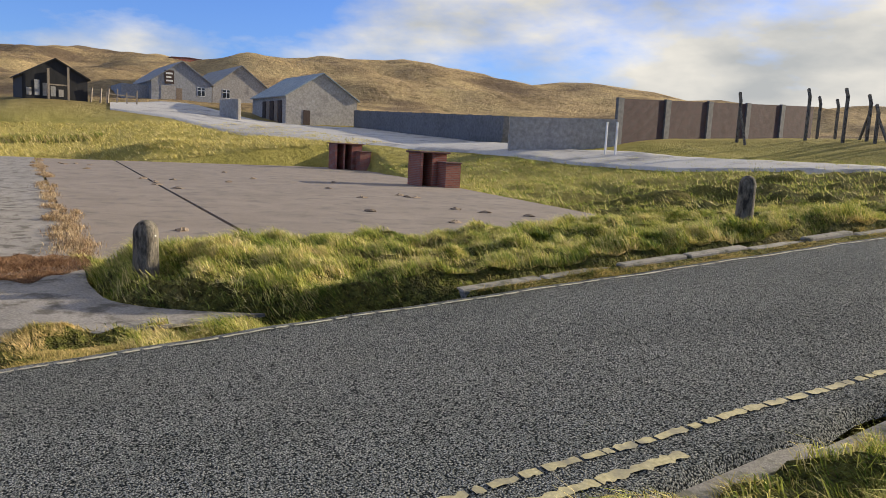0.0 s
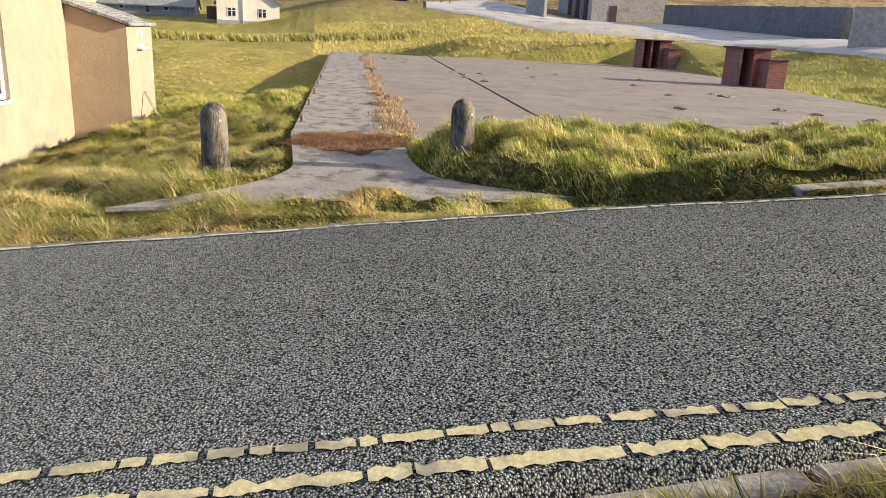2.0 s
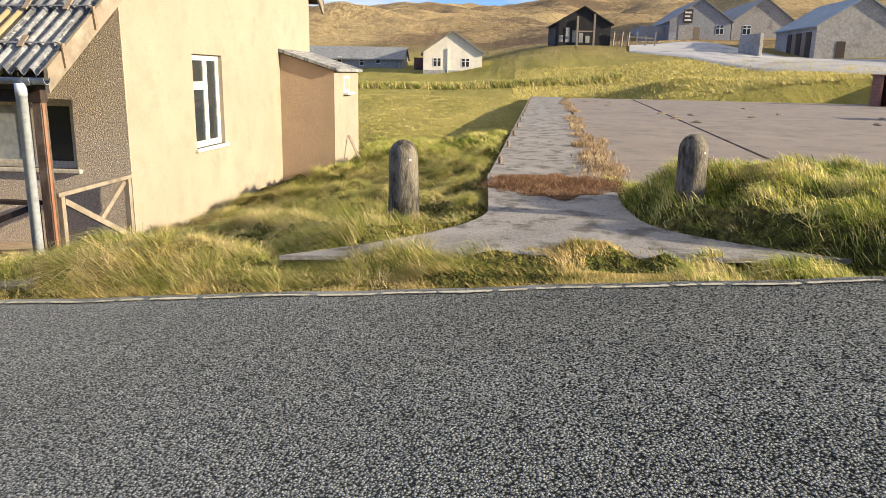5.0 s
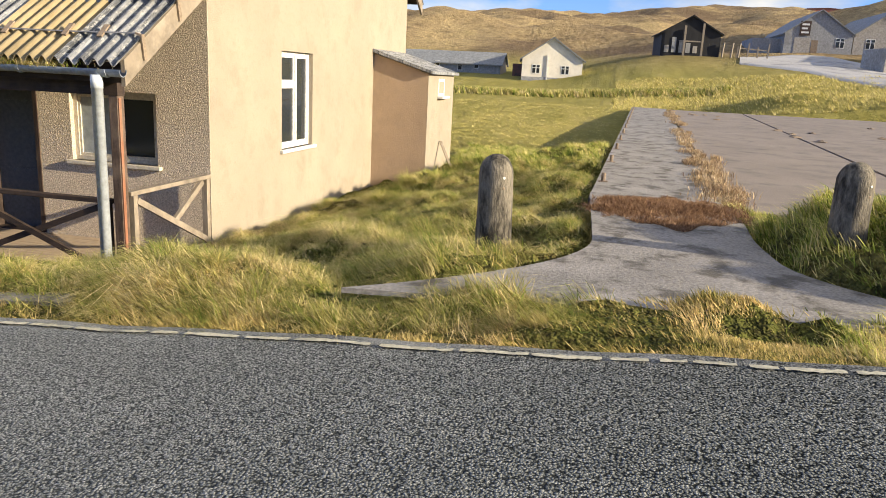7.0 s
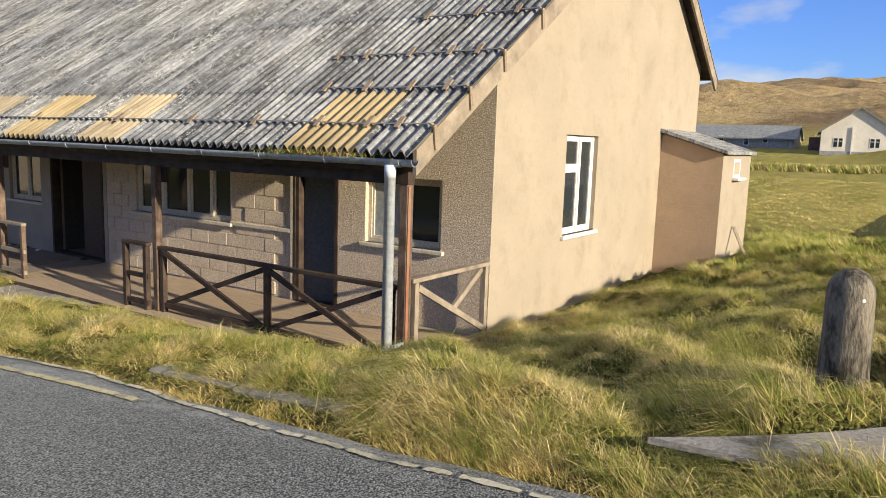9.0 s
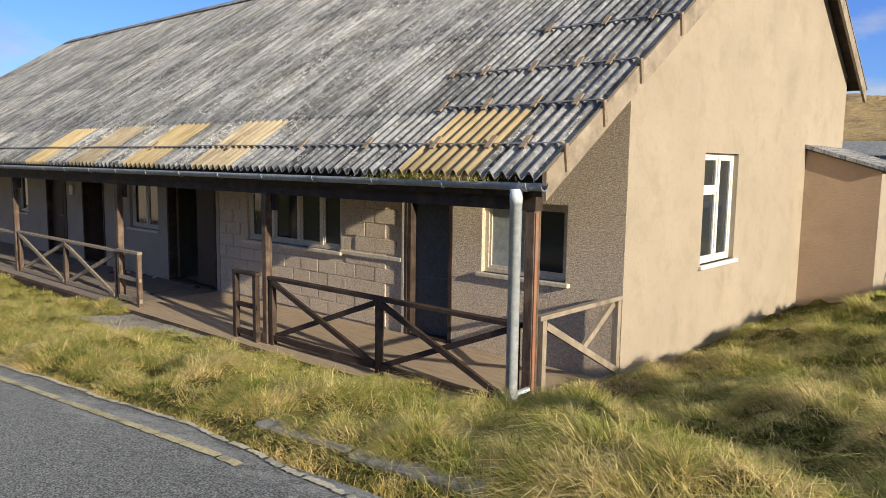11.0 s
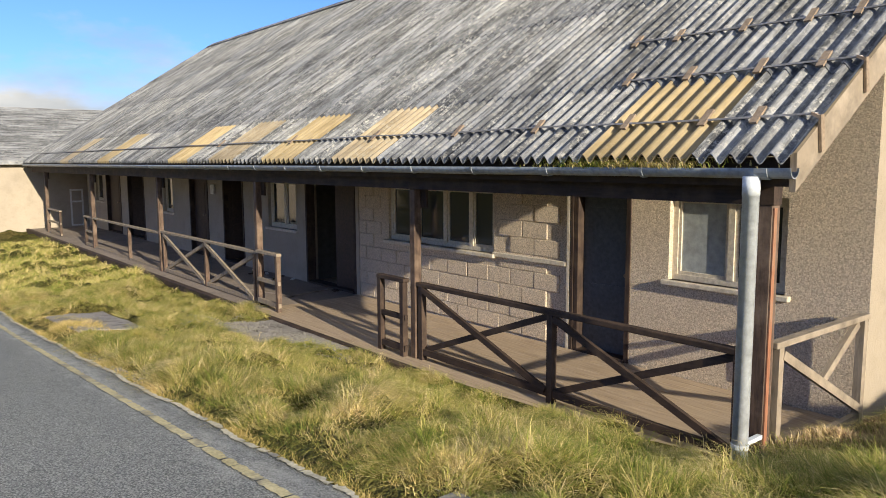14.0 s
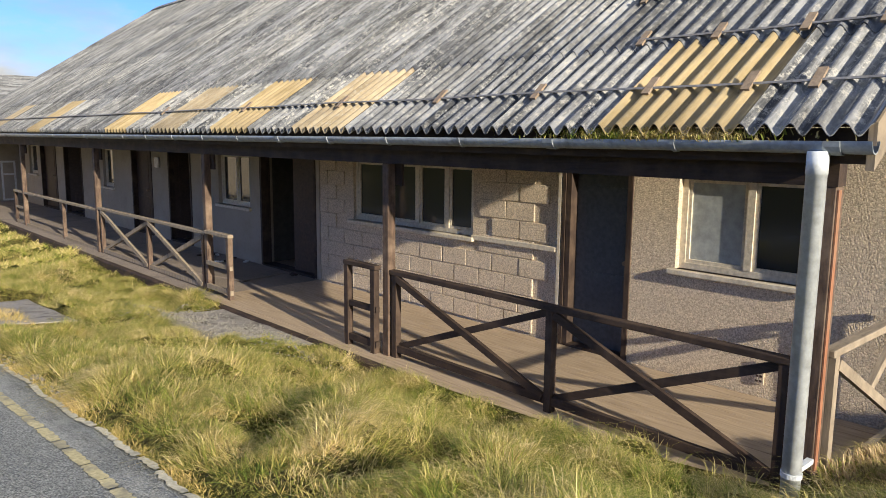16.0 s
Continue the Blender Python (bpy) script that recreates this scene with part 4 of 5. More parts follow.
for a, b in zip(ring, ring[1:]):
    for k in range(18):
        bm.faces.new((a[k], a[(k + 1) % 18], b[(k + 1) % 18], b[k]))
bm.faces.new(ring[0])
part("trough", bm, GUTTER_PVC, gut, "", True)
for k in range(26):
    y = .1 - 1.0 * k
    b = B()
    pts = [(2.03 + .07 * math.cos(a), 2.285 + .078 * math.sin(a)) for a in np.linspace(math.pi, 2 * math.pi, 9)]
    pts += [(2.03 + .058 * math.cos(a), 2.285 + .066 * math.sin(a)) for a in np.linspace(2 * math.pi, math.pi, 9)]
    prism(b, pts, "y", y, y - (.09 if k in (0, 2, 6, 10) else .03))
    part("bracket", b, GUTTER_PVC, gut)
pipe = thing("downpipe", "pale grey plastic downpipe at the porch corner", "downpipe", at=(2.06, -.02, 0))
bm = B()
lathe(bm, [(.056, .02), (.056, 2.1), (.059, 2.1), (.059, 2.23)], 22)
part("pipe", bm, PIPE_PVC, pipe, "", True)
for z in (.30,):
    bm = B()
    lathe(bm, [(.062, z), (.062, z + .03)], 22)
    box(bm, -.28, -.02, z, -.05, .02, z + .03)
    part("pipe_clip", bm, PIPE_PVC, pipe)

# posts and rails


def post(y, x=1.72, w=.1, label="dark weathered timber porch post"):
    p = thing("porch_post", label, "post", "porch posts", at=(x, y, -.05))
    b = B()
    bevelled(box(b, -w / 2, -w / 2, 0, w / 2, w / 2, 2.07), .008)
    part("shaft", b, WOOD_POST, p)
    if y < -1:
        b = B()
        box(b, -w / 2 - .03, -w / 2 - .1, 1.85, -w / 2 - .002, w / 2 + .1, 2.07)
        part("bracket_plate", b, WOOD_DARK, p)
    return p


corner = post(-.06, 1.72, .11, "weathered corner porch post with a red-painted side")
bm = B()
box(bm, .01, .056, .3, .05, .066, 2.05)
part("facing", bm, WOOD_RED, corner, "flaking red-painted facing board")
for y in (-4.33, -8.62, -13.5, -19.1, -25.1):
    post(y)


def railing(name_label, a, b, posts_at, top, braces, low=.1, mids=(), mat_h=WOOD_DARK_H, mat_v=WOOD_DARK, base=0.0):
    """A timber rail from a to b (x, y pairs): top and bottom rail, uprights, X braces."""
    a, b = Vector((*a, 0)), Vector((*b, 0))
    d = b - a
    r = thing("porch_railing", name_label, "railing", "porch railings", at=(a.x, a.y, base))

    def at(f, z):
        return (d.x * f, d.y * f, z)
    m = B()
    bar(m, at(-.01, top), at(1.01, top), .085, .05)
    part("top_rail", bevelled(m, .006), mat_h, r)
    m = B()
    bar(m, at(0, low), at(1, low), .05, .07)
    part("bottom_rail", m, mat_h, r)
    for z in mids:
        m = B()
        bar(m, at(0, z), at(1, z), .045, .06)
        part("middle_rail", m, mat_h, r)
    for f in posts_at:
        m = B()
        bar(m, at(f, .0), at(f, top - .025), .07, .07)
        part("upright", m, mat_v, r)
    for f0, f1 in braces:
        n = d.normalized().cross(Vector((0, 0, 1))) * .026
        m = B()
        bar(m, Vector(at(f0, top - .05)) + n, Vector(at(f1, low + .02)) + n, .04, .065)
        part("brace", m, mat_h, r)
        m = B()
        bar(m, Vector(at(f0, low + .02)) - n, Vector(at(f1, top - .05)) - n, .04, .065)
        part("brace", m, mat_h, r)
    return r


railing("dark timber porch railing with two crossed bays", (1.72, -.2), (1.72, -4.25), [.008, .482, .99], .9, [(.02, .47), (.495, .98)])
railing("short dark timber railing by the porch entrance", (1.80, -4.42), (1.80, -4.99), [.1, .94], .93, [], .1, (.48,))
railing("short weathered railing by the porch entrance", (1.78, -7.80), (1.78, -8.55), [.06], .9, [], .1, (.45,), WOOD_GREY, WOOD_POST)
railing("weathered porch railing with crossed braces", (1.72, -8.68), (1.72, -13.42), [.02, .48, .98], .86, [(.03, .47), (.49, .97)], .05, (), WOOD_GREY, WOOD_POST)
railing("plain weathered porch railing", (1.72, -13.58), (1.72, -19.0), [.42], .82, [], .02, (), WOOD_GREY, WOOD_POST)
railing("short weathered railing at the far post", (1.72, -19.15), (1.72, -20.1), [.95], .82, [], .05, (.42,), WOOD_GREY, WOOD_DARK)
railing("short weathered railing at the last post", (1.72, -23.2), (1.72, -25.0), [.04], .8, [], .05, (.4,), WOOD_GREY, WOOD_DARK)
side = railing("grey timber side railing against the gable corner", (1.66, -.01), (.06, -.01), [.04, .97], .985, [], .09, (), WOOD_GREY, WOOD_GREY)
for p, q in (((-.1, .02, .9), (-1.55, .02, .16)), ((-1.5, -.02, .93), (-.86, -.02, .53))):
    bm = B()
    bar(bm, p, q, .04, .07)
    part("brace", bm, WOOD_GREY, side)

# ledge strip, air brick and wall details under the porch
ledge = thing("wall_ledge", "narrow cream timber ledge strip on the blockwork wall", "ledge")
bm = B()
bevelled(box(bm, -.02, -4.84, 1.03, .03, -3.5, 1.09), .006)
part("strip", bm, CREAM_FRAME, ledge)
for y in (-3.46, -3.40):
    st = thing("cover_strip", "vertical timber cover strip beside the blue door", "strip", "door strips")
    bm = B()
    box(bm, -.01, y - .02, 0, .025, y + .02, 2.0)
    part("strip", bm, CREAM_FRAME if y < -3.43 else WOOD_DARK, st)
vent = thing("air_brick", "small cream air brick low in the pebbledash", "air brick", at=(0, -1.14, .12))
bm = B()
box(bm, -.01, -.04, 0, .02, .04, .2)
part("plate", bm, PEBBLE, vent)
# dark chips on the plate paint the shade inside the slots
for i in range(4):
    for j in range(2):
        bm = B()
        box(bm, .018, -.03 + j * .035, .02 + i * .045, .0225, -.008 + j * .035, .04 + i * .045)
        part("slot", bm, BROWN_DOOR, vent)
sc = thing("wall_lamp", "small white wall fitting between the doors", "wall lamp", at=(0, -14.8, 1.68))
bm = B()
bevelled(box(bm, 0, -.1, -.12, .06, .1, .12), .02)
part("casing", bm, WHITE, sc)

# lean-to annex on the gable wall
bm = B()
prism(bm, [(0.0, -0.4), (1.19, -0.4), (1.19, 2.42), (0.0, 2.78)], "x", -9.02, -6.55)
annex = thing("annex", "small lean-to annex with a sloping roof on the gable", "annex")
part("wall", bm, TAN, annex, "tan rendered annex wall")
bm = B()
box(bm, -9.02, 1.192, -0.4, -6.55, 1.2, 2.41)
part("end_wall", bm, CREAM, annex, "cream rendered end wall")
bm = B()
prism(bm, [(0.002, 2.80), (1.30, 2.41), (1.30, 2.47), (0.002, 2.87)], "x", -9.1, -6.46)
part("roof", bm, ROOF, annex)
aw = window("window_7", -8.05, -7.45, 1.95, 2.32, [], WHITE, "small white window in the annex end wall", "x", 1.27, [], True, .065)
lean = thing("plank", "old plank leaning against the annex wall", "plank")
bm = B()
bar(bm, (-7.25, 1.62, .42), (-7.75, 1.24, .95), .06, .02)
part("board", bm, WOOD_GREY, lean)

# cross wing at the far end of the porch
wing = thing("cross_wing", "cream cross wing at the far end of the porch", "building")
bm = B()
prism(bm, [(-36, -.8), (-27.3, -.8), (-27.3, 2.36), (-31.6, 4.35), (-36, 2.36)], "x", -8, 14)
part("wall", bm, PLASTER, wing)
for ya, yb in ((-26.95, -31.62), (-36.3, -31.58)):
    bm = B()
    prism(bm, [(ya, 2.28), (ya, 2.42), (yb, 4.55), (yb, 4.41)], "x", -8.2, 14.3)
    part("roof_slope", bm, ROOF, wing)
ww = window("window_8", .1, .55, 0.0, 1.36, [], WHITE, "white window in the cross wing", "x", -27.22, [(0, .9)], False)

# ---- outdoor things, near ones first ----
AT = (10.7, 5.2)


def spot(bearing, d):
    """A place by bearing (degrees left of +y) and distance from the verge across the road."""
    return AT[0] - d * math.sin(radians(bearing)), AT[1] + d * math.cos(radians(bearing))


def ground_at(x, y):
    return float(level(np.array(float(x)), np.array(float(y))))


def bollard(x, y, top, lean=0, label="round-topped weathered concrete bollard in the grass"):
    b = thing("bollard", label, "bollard", "bollards along the verge", at=(x, y, top - .95), turn=40)
    b.matrix_basis = pose(x, y, top - .95, lean, lean * .6, 40)
    m = B()
    prof = [(.133, 0), (.130, .3), (.124, .6), (.118, .83), (.112, .86), (.098, .895), (.075, .925), (.04, .945), (.012, .95)]
    lathe(m, prof, 26)
    for v in m.verts:
        v.co += Vector((noise.noise(v.co * 9), noise.noise(v.co * 9 + Vector((5, 0, 0))), 0)) * .006
    part("shaft", m, BOLLARD, b, "", True)
    for z in (.80, .73):
        m = B()
        lathe(m, [(.010, -.004), (.010, .004), (.004, .006)], 10)
        bmesh.ops.rotate(m, verts=m.verts[:], matrix=Matrix.Rotation(radians(90), 3, "Y"))
        bmesh.ops.translate(m, verts=m.verts[:], vec=(.118, -.01, z))
        part("fixing", m, METAL if z < .75 else WHITE, b, "small fixing stub")
    return b


bollard(3.497, 4.24, 1.885, 1.5)
bollard(3.16, 6.60, 1.965, -1.0)
cx, cy = spot(35.2, 11.7)
bollard(cx, cy, 2.63, 1.0)

# kerb stones on the far edge of the road and a few on the near edge
rng = random.Random(3)
kerb = thing("kerb_far", "weathered concrete kerb stones half buried in grass", "kerb", kind="structure")
stone = B()
bevelled(box(stone, -.07, 0, -.2, .07, .9, .0), .016)
stone_mesh = mesh_of(stone, "kerb_stone", KERB)
for y in list(np.arange(-12, 1.2, .93)) + list(np.arange(8.9, 30, .93)):
    x = float(road_left(np.array(y))) - .27
    ob = new("kerb_stone", stone_mesh)
    ob.parent = kerb
    s = (float(road_level(np.array(x), np.array(y + .9))) - float(road_level(np.array(x), np.array(y)))) / .9
    ob.matrix_basis = pose(x + rng.uniform(-.02, .02), y, float(road_level(np.array(x), np.array(y))) + (.05 if y < 7 else .045) + rng.uniform(-.025, .01), math.degrees(math.atan(s)), rng.uniform(-3, 3), rng.uniform(-1, 1) - (2.5 if y > 7 else 0))
kerb2 = thing("kerb_near", "low worn kerb stones along the near verge", "kerb", kind="structure")
for y in np.arange(2.0, 22, .93):
    x = float(road_right(np.array(y))) + .08
    ob = new("kerb_stone", stone_mesh)
    ob.parent = kerb2
    ob.matrix_basis = pose(x, y, float(road_level(np.array(x), np.array(y))) - .02 + rng.uniform(-.03, .01), 4.8, rng.uniform(-4, 4), rng.uniform(-1, 1) - (2.5 if y > 9 else 0))

# concrete pad at the porch entrance
for nm, (x0, y0, x1, y1) in {"pavement_6": (2.12, -7.4, 3.15, -5.2), "pavement_7": (4.0, -9.3, 4.8, -7.1)}.items():
    bm = B()
    n = 7
    g = [[bm.verts.new((x0 + (x1 - x0) * i / n, y0 + (y1 - y0) * j / n, ground_at(x0 + (x1 - x0) * i / n, y0 + (y1 - y0) * j / n) + .012 + .012 * ((i * 7 + j * 3) % 4 == 0))) for j in range(n + 1)] for i in range(n + 1)]
    for i in range(n):
        for j in range(n):
            bm.faces.new((g[i][j], g[i + 1][j], g[i + 1][j + 1], g[i][j + 1]))
    ext = bmesh.ops.extrude_face_region(bm, geom=bm.faces[:])
    bmesh.ops.translate(bm, verts=[v for v in ext["geom"] if isinstance(v, bmesh.types.BMVert)], vec=(0, 0, -.15))
    bmesh.ops.recalc_face_normals(bm, faces=bm.faces[:])
    structure(nm, bm, CONC_PALE, "cracked concrete pad by the porch entrance", "pavement")

# gravel washed over the pads and by the road edge
gv = np.random.default_rng(77)
GRAVEL = surface("grey_gravel", (0.11, 0.105, 0.095), (0.30, 0.285, 0.255), 0.9, 60.0, 30.0, 0.3, 0.004)
gx = np.concatenate([gv.normal(2.5, .3, 2600), gv.normal(2.9, .34, 1400), gv.normal(4.98, .06, 400)])
gy = np.concatenate([gv.normal(-5.6, .45, 2600), gv.normal(-7.2, .45, 1400), gv.normal(-4.6, .6, 400)])
ok = gx > 2.14
gx, gy = gx[ok], gy[ok]
gz, gr = level(gx, gy) + .02, gv.uniform(.006, .015, len(gx))
corner = np.array([(1, 0, 0), (0, 1, 0), (-1, 0, 0), (0, -1, 0), (0, 0, .7), (0, 0, -.7)])
verts = np.stack([gx, gy, gz], -1)[:, None, :] + corner[None] * gr[:, None, None] * gv.uniform(.6, 1.3, (len(gx), 6, 1))
tri = np.array([(0, 1, 4), (1, 2, 4), (2, 3, 4), (3, 0, 4), (1, 0, 5), (2, 1, 5), (3, 2, 5), (0, 3, 5)])
me = bpy.data.meshes.new("gravel")
me.from_pydata(verts.reshape(-1, 3).tolist(), [], (tri[None] + (np.arange(len(gx)) * 6)[:, None, None]).reshape(-1, 3).tolist())
me.materials.append(GRAVEL)
tagged(new("gravel", me), "loose grey gravel by the porch entrance and road edge", "gravel", kind="stuff")

# stubs along the edge of the concrete strip
for k in range(14):
    x = -1.2 - k * 2.6
    st = thing("edge_stub", "short cut-off metal stub on the concrete edge", "metal stub", "stubs along the strip", at=(x, 4.88 + .034 * (.4 - x), 1.15))
    m = B()
    lathe(m, [(.03, 0), (.03, .11), (.022, .12)], 10)
    part("stub", m, METAL, st)
    m = B()
    box(m, -.06, -.06, 0, .06, .06, .015)
    part("plate", m, METAL, st)


def brick_wall_material(name, a, b, mortar):
    m = mat(name, a, 0.9)
    n = Nodes(m)
    sx = n.node("ShaderNodeSeparateXYZ", Vector=n.pos)
    ad = n.node("ShaderNodeMath")
    n.t.links.new(sx.outputs["X"], ad.inputs[0])
    n.t.links.new(sx.outputs["Y"], ad.inputs[1])
    cb = n.node("ShaderNodeCombineXYZ", X=ad.outputs[0], Y=sx.outputs["Z"])
    br = n.node("ShaderNodeTexBrick", Vector=cb.outputs[0], Scale=1.0)
    br.inputs["Brick Width"].default_value, br.inputs["Row Height"].default_value = .225, .075
    br.inputs["Mortar Size"].default_value = .011
    br.inputs["Color1"].default_value, br.inputs["Color2"].default_value, br.inputs["Mortar"].default_value = (*a, 1), (*b, 1), (*mortar, 1)
    c = n.mix(n.ramp(n.noise(1.5, 6.0, .7), (.45, G0), (.7, (.6, .6, .6))), br.outputs["Color"], tuple(.5 * q for q in a))
    n.colour(c)
    n.bump(br.outputs["Fac"], .6, -.01)
    return m


HUT_BRICK = brick_wall_material("red_brickwork", (.40, .13, .08), (.28, .085, .055), (.26, .2, .16))
WALL_BRICK = brick_wall_material("sooty_brickwork", (.095, .052, .05), (.065, .042, .04), (.085, .072, .07))


def brick_hut(x, y, h, bays):
    hut = thing("brick_hut", "small open-fronted red brick hut with a flat concrete top", "brick hut", "brick huts on the slab", at=(x, y, 1.15), turn=-4)
    w, d = 1.25, 1.5
    x0 = 0
    for k in range(bays):
        m = B()
        box(m, -w, x0, 0, -w + .12, x0 + .55, h)
        box(m, -w + .12, x0, 0, 0, x0 + .11, h)
        part("partition", m, HUT_BRICK, hut)
        x0 += .55
    m = B()
    box(m, -w, x0, 0, 0, x0 + .11, h)
    part("end_wall", m, HUT_BRICK, hut)
    m = B()
    box(m, -w, x0 + .11, 0, -.1, x0 + .75, h)
    part("main_wall", m, HUT_BRICK, hut)
    m = B()
    bevelled(box(m, -w - .08, -.12, h, .1, x0 + .83, h + .07), .015)
    part("roof_slab", m, BRICK_DARK, hut, "dark flat roof slab")
    m = B()
    box(m, -.1, x0 + .3, 0, .72, x0 + 1.02, h * .72)
    part("bin_wall", m, HUT_BRICK, hut)
    m = B()
    bevelled(box(m, -.12, x0 + .26, h * .72, .76, x0 + 1.06, h * .72 + .06), .012)
    part("bin_cap", m, BRICK_DARK, hut)
    return hut


brick_hut(-16.6, 21.3, 1.42, 1)
brick_hut(-32.8, 24.5, 1.6, 2)

# ---- far buildings ----


def gabled(name, label, x0, x1, y0, y1, zb, ze, za, wall, roof_m, windows=(), doors=(), turn=0, over=.3, along="x"):
    """A gabled building, ridge along x or y; its gable or long side faces +x."""
    h = thing(name, label, "building", at=(x1, (y0 + y1) / 2, zb), turn=turn)
    L, W, e, a = x1 - x0, (y1 - y0) / 2, ze - zb, za - zb
    m = B()
    if along == "x":
        prism(m, [(-W, -2), (W, -2), (W, e), (0, a), (-W, e)], "x", -L, 0)
    else:
        prism(m, [(-L, -2), (0, -2), (0, e), (-L / 2, a), (-L, e)], "y", -W, W)
    part("wall", m, wall, h)
    k = (a - e) / (W if along == "x" else L / 2)
    for s in (-1, 1):
        m = B()
        if along == "x":
            prism(m, [(s * (W + over), e - k * over), (s * (W + over), e - k * over + .14), (0, a + .14), (0, a)], "x", -L - over, over)
        else:
            c = -L / 2
            prism(m, [(c + s * (L / 2 + over), e - k * over), (c + s * (L / 2 + over), e - k * over + .14), (c, a + .14), (c, a)], "y", -W - over, W + over)
        part("roof_slope", m, roof_m, h)
    for wy, wz, ww, wh in windows:
        win = new("window")
        win.parent = h
        m = B()
        box(m, -.05, wy, wz, .03, wy + ww, wz + wh)
        me = part("frame", m, WHITE, win)
        n = 2 if ww > .7 else 1
        for q in range(n):
            for z0, z1 in ((.08, wh * .62), (wh * .68, wh - .08)):
                m = B()
                box(m, .02, wy + .07 + q * ww / n, wz + z0, .04, wy + (q + 1) * ww / n - .06, wz + z1)
                part("pane", m, GLASS, win)
    for wy, ww, wh, dm in doors:
        m = B()
        box(m, -.3, wy, 0, .04, wy + ww, wh)
        part("door", m, dm, h, "dark door")
    return h


shed = gabled("shed", "grey roughcast shed with a blue-grey sheet roof", -92.7, -79.4, 38.2, 48.0, 4.75, 8.45, 11.5, SHED_WALL, SHED_ROOF, [], [(-2.6, .95, 2.0, BROWN_DOOR)])
for k in range(5):
    m = B()
    box(m, -2.6 - k * 1.55, -4.98, -.3, -1.3 - k * 1.55, -4.9, 3.1)
    part("sliding_door", m, WOOD_DARK if k % 2 == 0 else METAL, shed, "tall timber sliding door")
gabled("workshop", "grey roughcast workshop with a pitched gable", -130, -110, 28.0, 37.1, 8.0, 10.9, 14.1, SHED_BLUE, SLATE, [(2.3, 1.0, 1.2, 1.4)], [(-3.2, 2.2, 2.3, SHED_WALL), (-.9, .9, 2.0, METAL)])
gabled("workshop", "pale grey roughcast workshop beside its twin", -130, -110, 37.2, 46.4, 8.0, 10.9, 14.3, SHED_WALL, SLATE, [(-3.0, 1.0, 1.2, 1.4), (3.0, .8, 1.0, .9)])
m = B()
box(m, -122, 24, 6.5, -112, 28, 10.2)
leanto = thing("store", "dark lean-to store beside the workshop", "store")
part("wall", m, SHED_BLUE, leanto)
sign = thing("sign_board", "dark sign board with pale marks high on the workshop", "sign", at=(-109.9, 29.9, 10.6))
m = B()
box(m, -.04, 0, 0, .04, 1.4, 2.0)
part("board", m, BROWN_DOOR, sign)
for k in range(3):
    m = B()
    box(m, .04, .2, .3 + k * .55, .06, 1.2 - .2 * (k % 2), .55 + k * .55)
    part("mark", m, WHITE, sign)
# tarred ruin with pale posts
ruin = gabled("ruined_barn", "black tarred barn falling to ruin, with pale posts", -92, -84, 9.6, 16.2, 6.2, 8.6, 10.5, BLACK_TIN, BLACK_TIN, turn=4)
for y in (-.9, 1.1):
    m = B()
    box(m, .5, y, -.3, .7, y + .22, 3.2 + .3 * (y > 0))
    part("pale_post", m, WOOD_GREY, ruin, "pale timber post")
m = B()
box(m, .55, -.7, 1.4, .65, 1.1, 1.55)
part("cross_rail", m, WOOD_GREY, ruin)
for k in range(5):
    m = B()
    box(m, .03, -2.9 + k * .8, .2, .07, -2.4 + k * .8, 1.0 + .9 * ((k * 3) % 4) / 3)
    part("patch_sheet", m, SHED_BLUE if k % 2 else SHED_WALL, ruin, "faded patch of sheeting")
for y in (3.6, 4.6, 5.4):
    m = B()
    bar(m, (.2, y, -.2), (.3, y + .1, 1.5), .15, .15)
    part("stake", m, WOOD_GREY, ruin)
cott = gabled("cottage", "cream cottage with a slate roof behind the field", -88, -75.5, -5.4, 1.2, 2.3, 4.75, 7.0, COTTAGE_WASH, SLATE, [(-2.2, .85, .9, 1.0), (1.0, .85, .9, 1.0)], turn=7)
m = B()
bar(m, (.08, -.55, 0), (.08, -.55, 2.9), .1, .1)
part("downpipe", m, WHITE, cott)
m = B()
box(m, .0, -3.3, -.3, .06, 3.3, .5)
part("plinth", m, SHED_BLUE, cott, "grey plinth")
low_house = gabled("low_cottage", "long low grey cottage with a slate roof", -90, -85, -24, -9.3, 2.7, 4.1, 5.5, SHED_BLUE, SLATE, [(4.0, .8, .6, .8), (1.9, .5, .6, .8), (-1.0, .8, .6, .8), (-4.0, .8, .6, .8)], along="y")
# cream skin on the sun-facing gable only: its sunlight is painted as colour
m = B()
prism(m, [(-5, -.5), (0, -.5), (0, 1.38), (-2.5, 2.75), (-5, 1.38)], "y", 7.352, 7.4)
part("end_wall", m, CREAM, low_house, "end wall with warm sunlight put into its cream colour")
m = B()
box(m, -84, -7.6, 2.3, -83.8, -6.2, 4.3)
part("panel", m, BRICK_DARK, thing("yard_gate", "rust-red gate between the cottages", "gate"))
hx, hy = spot(76.8, 290)
gabled("hilltop_hut", "low brick hut on the crest of the hill", hx - 5, hx, hy - 6, hy + 6, ground_at(hx, hy) - .5, ground_at(hx, hy) + 2.6, ground_at(hx, hy) + 2.9, HUT_BRICK, BRICK_DARK)

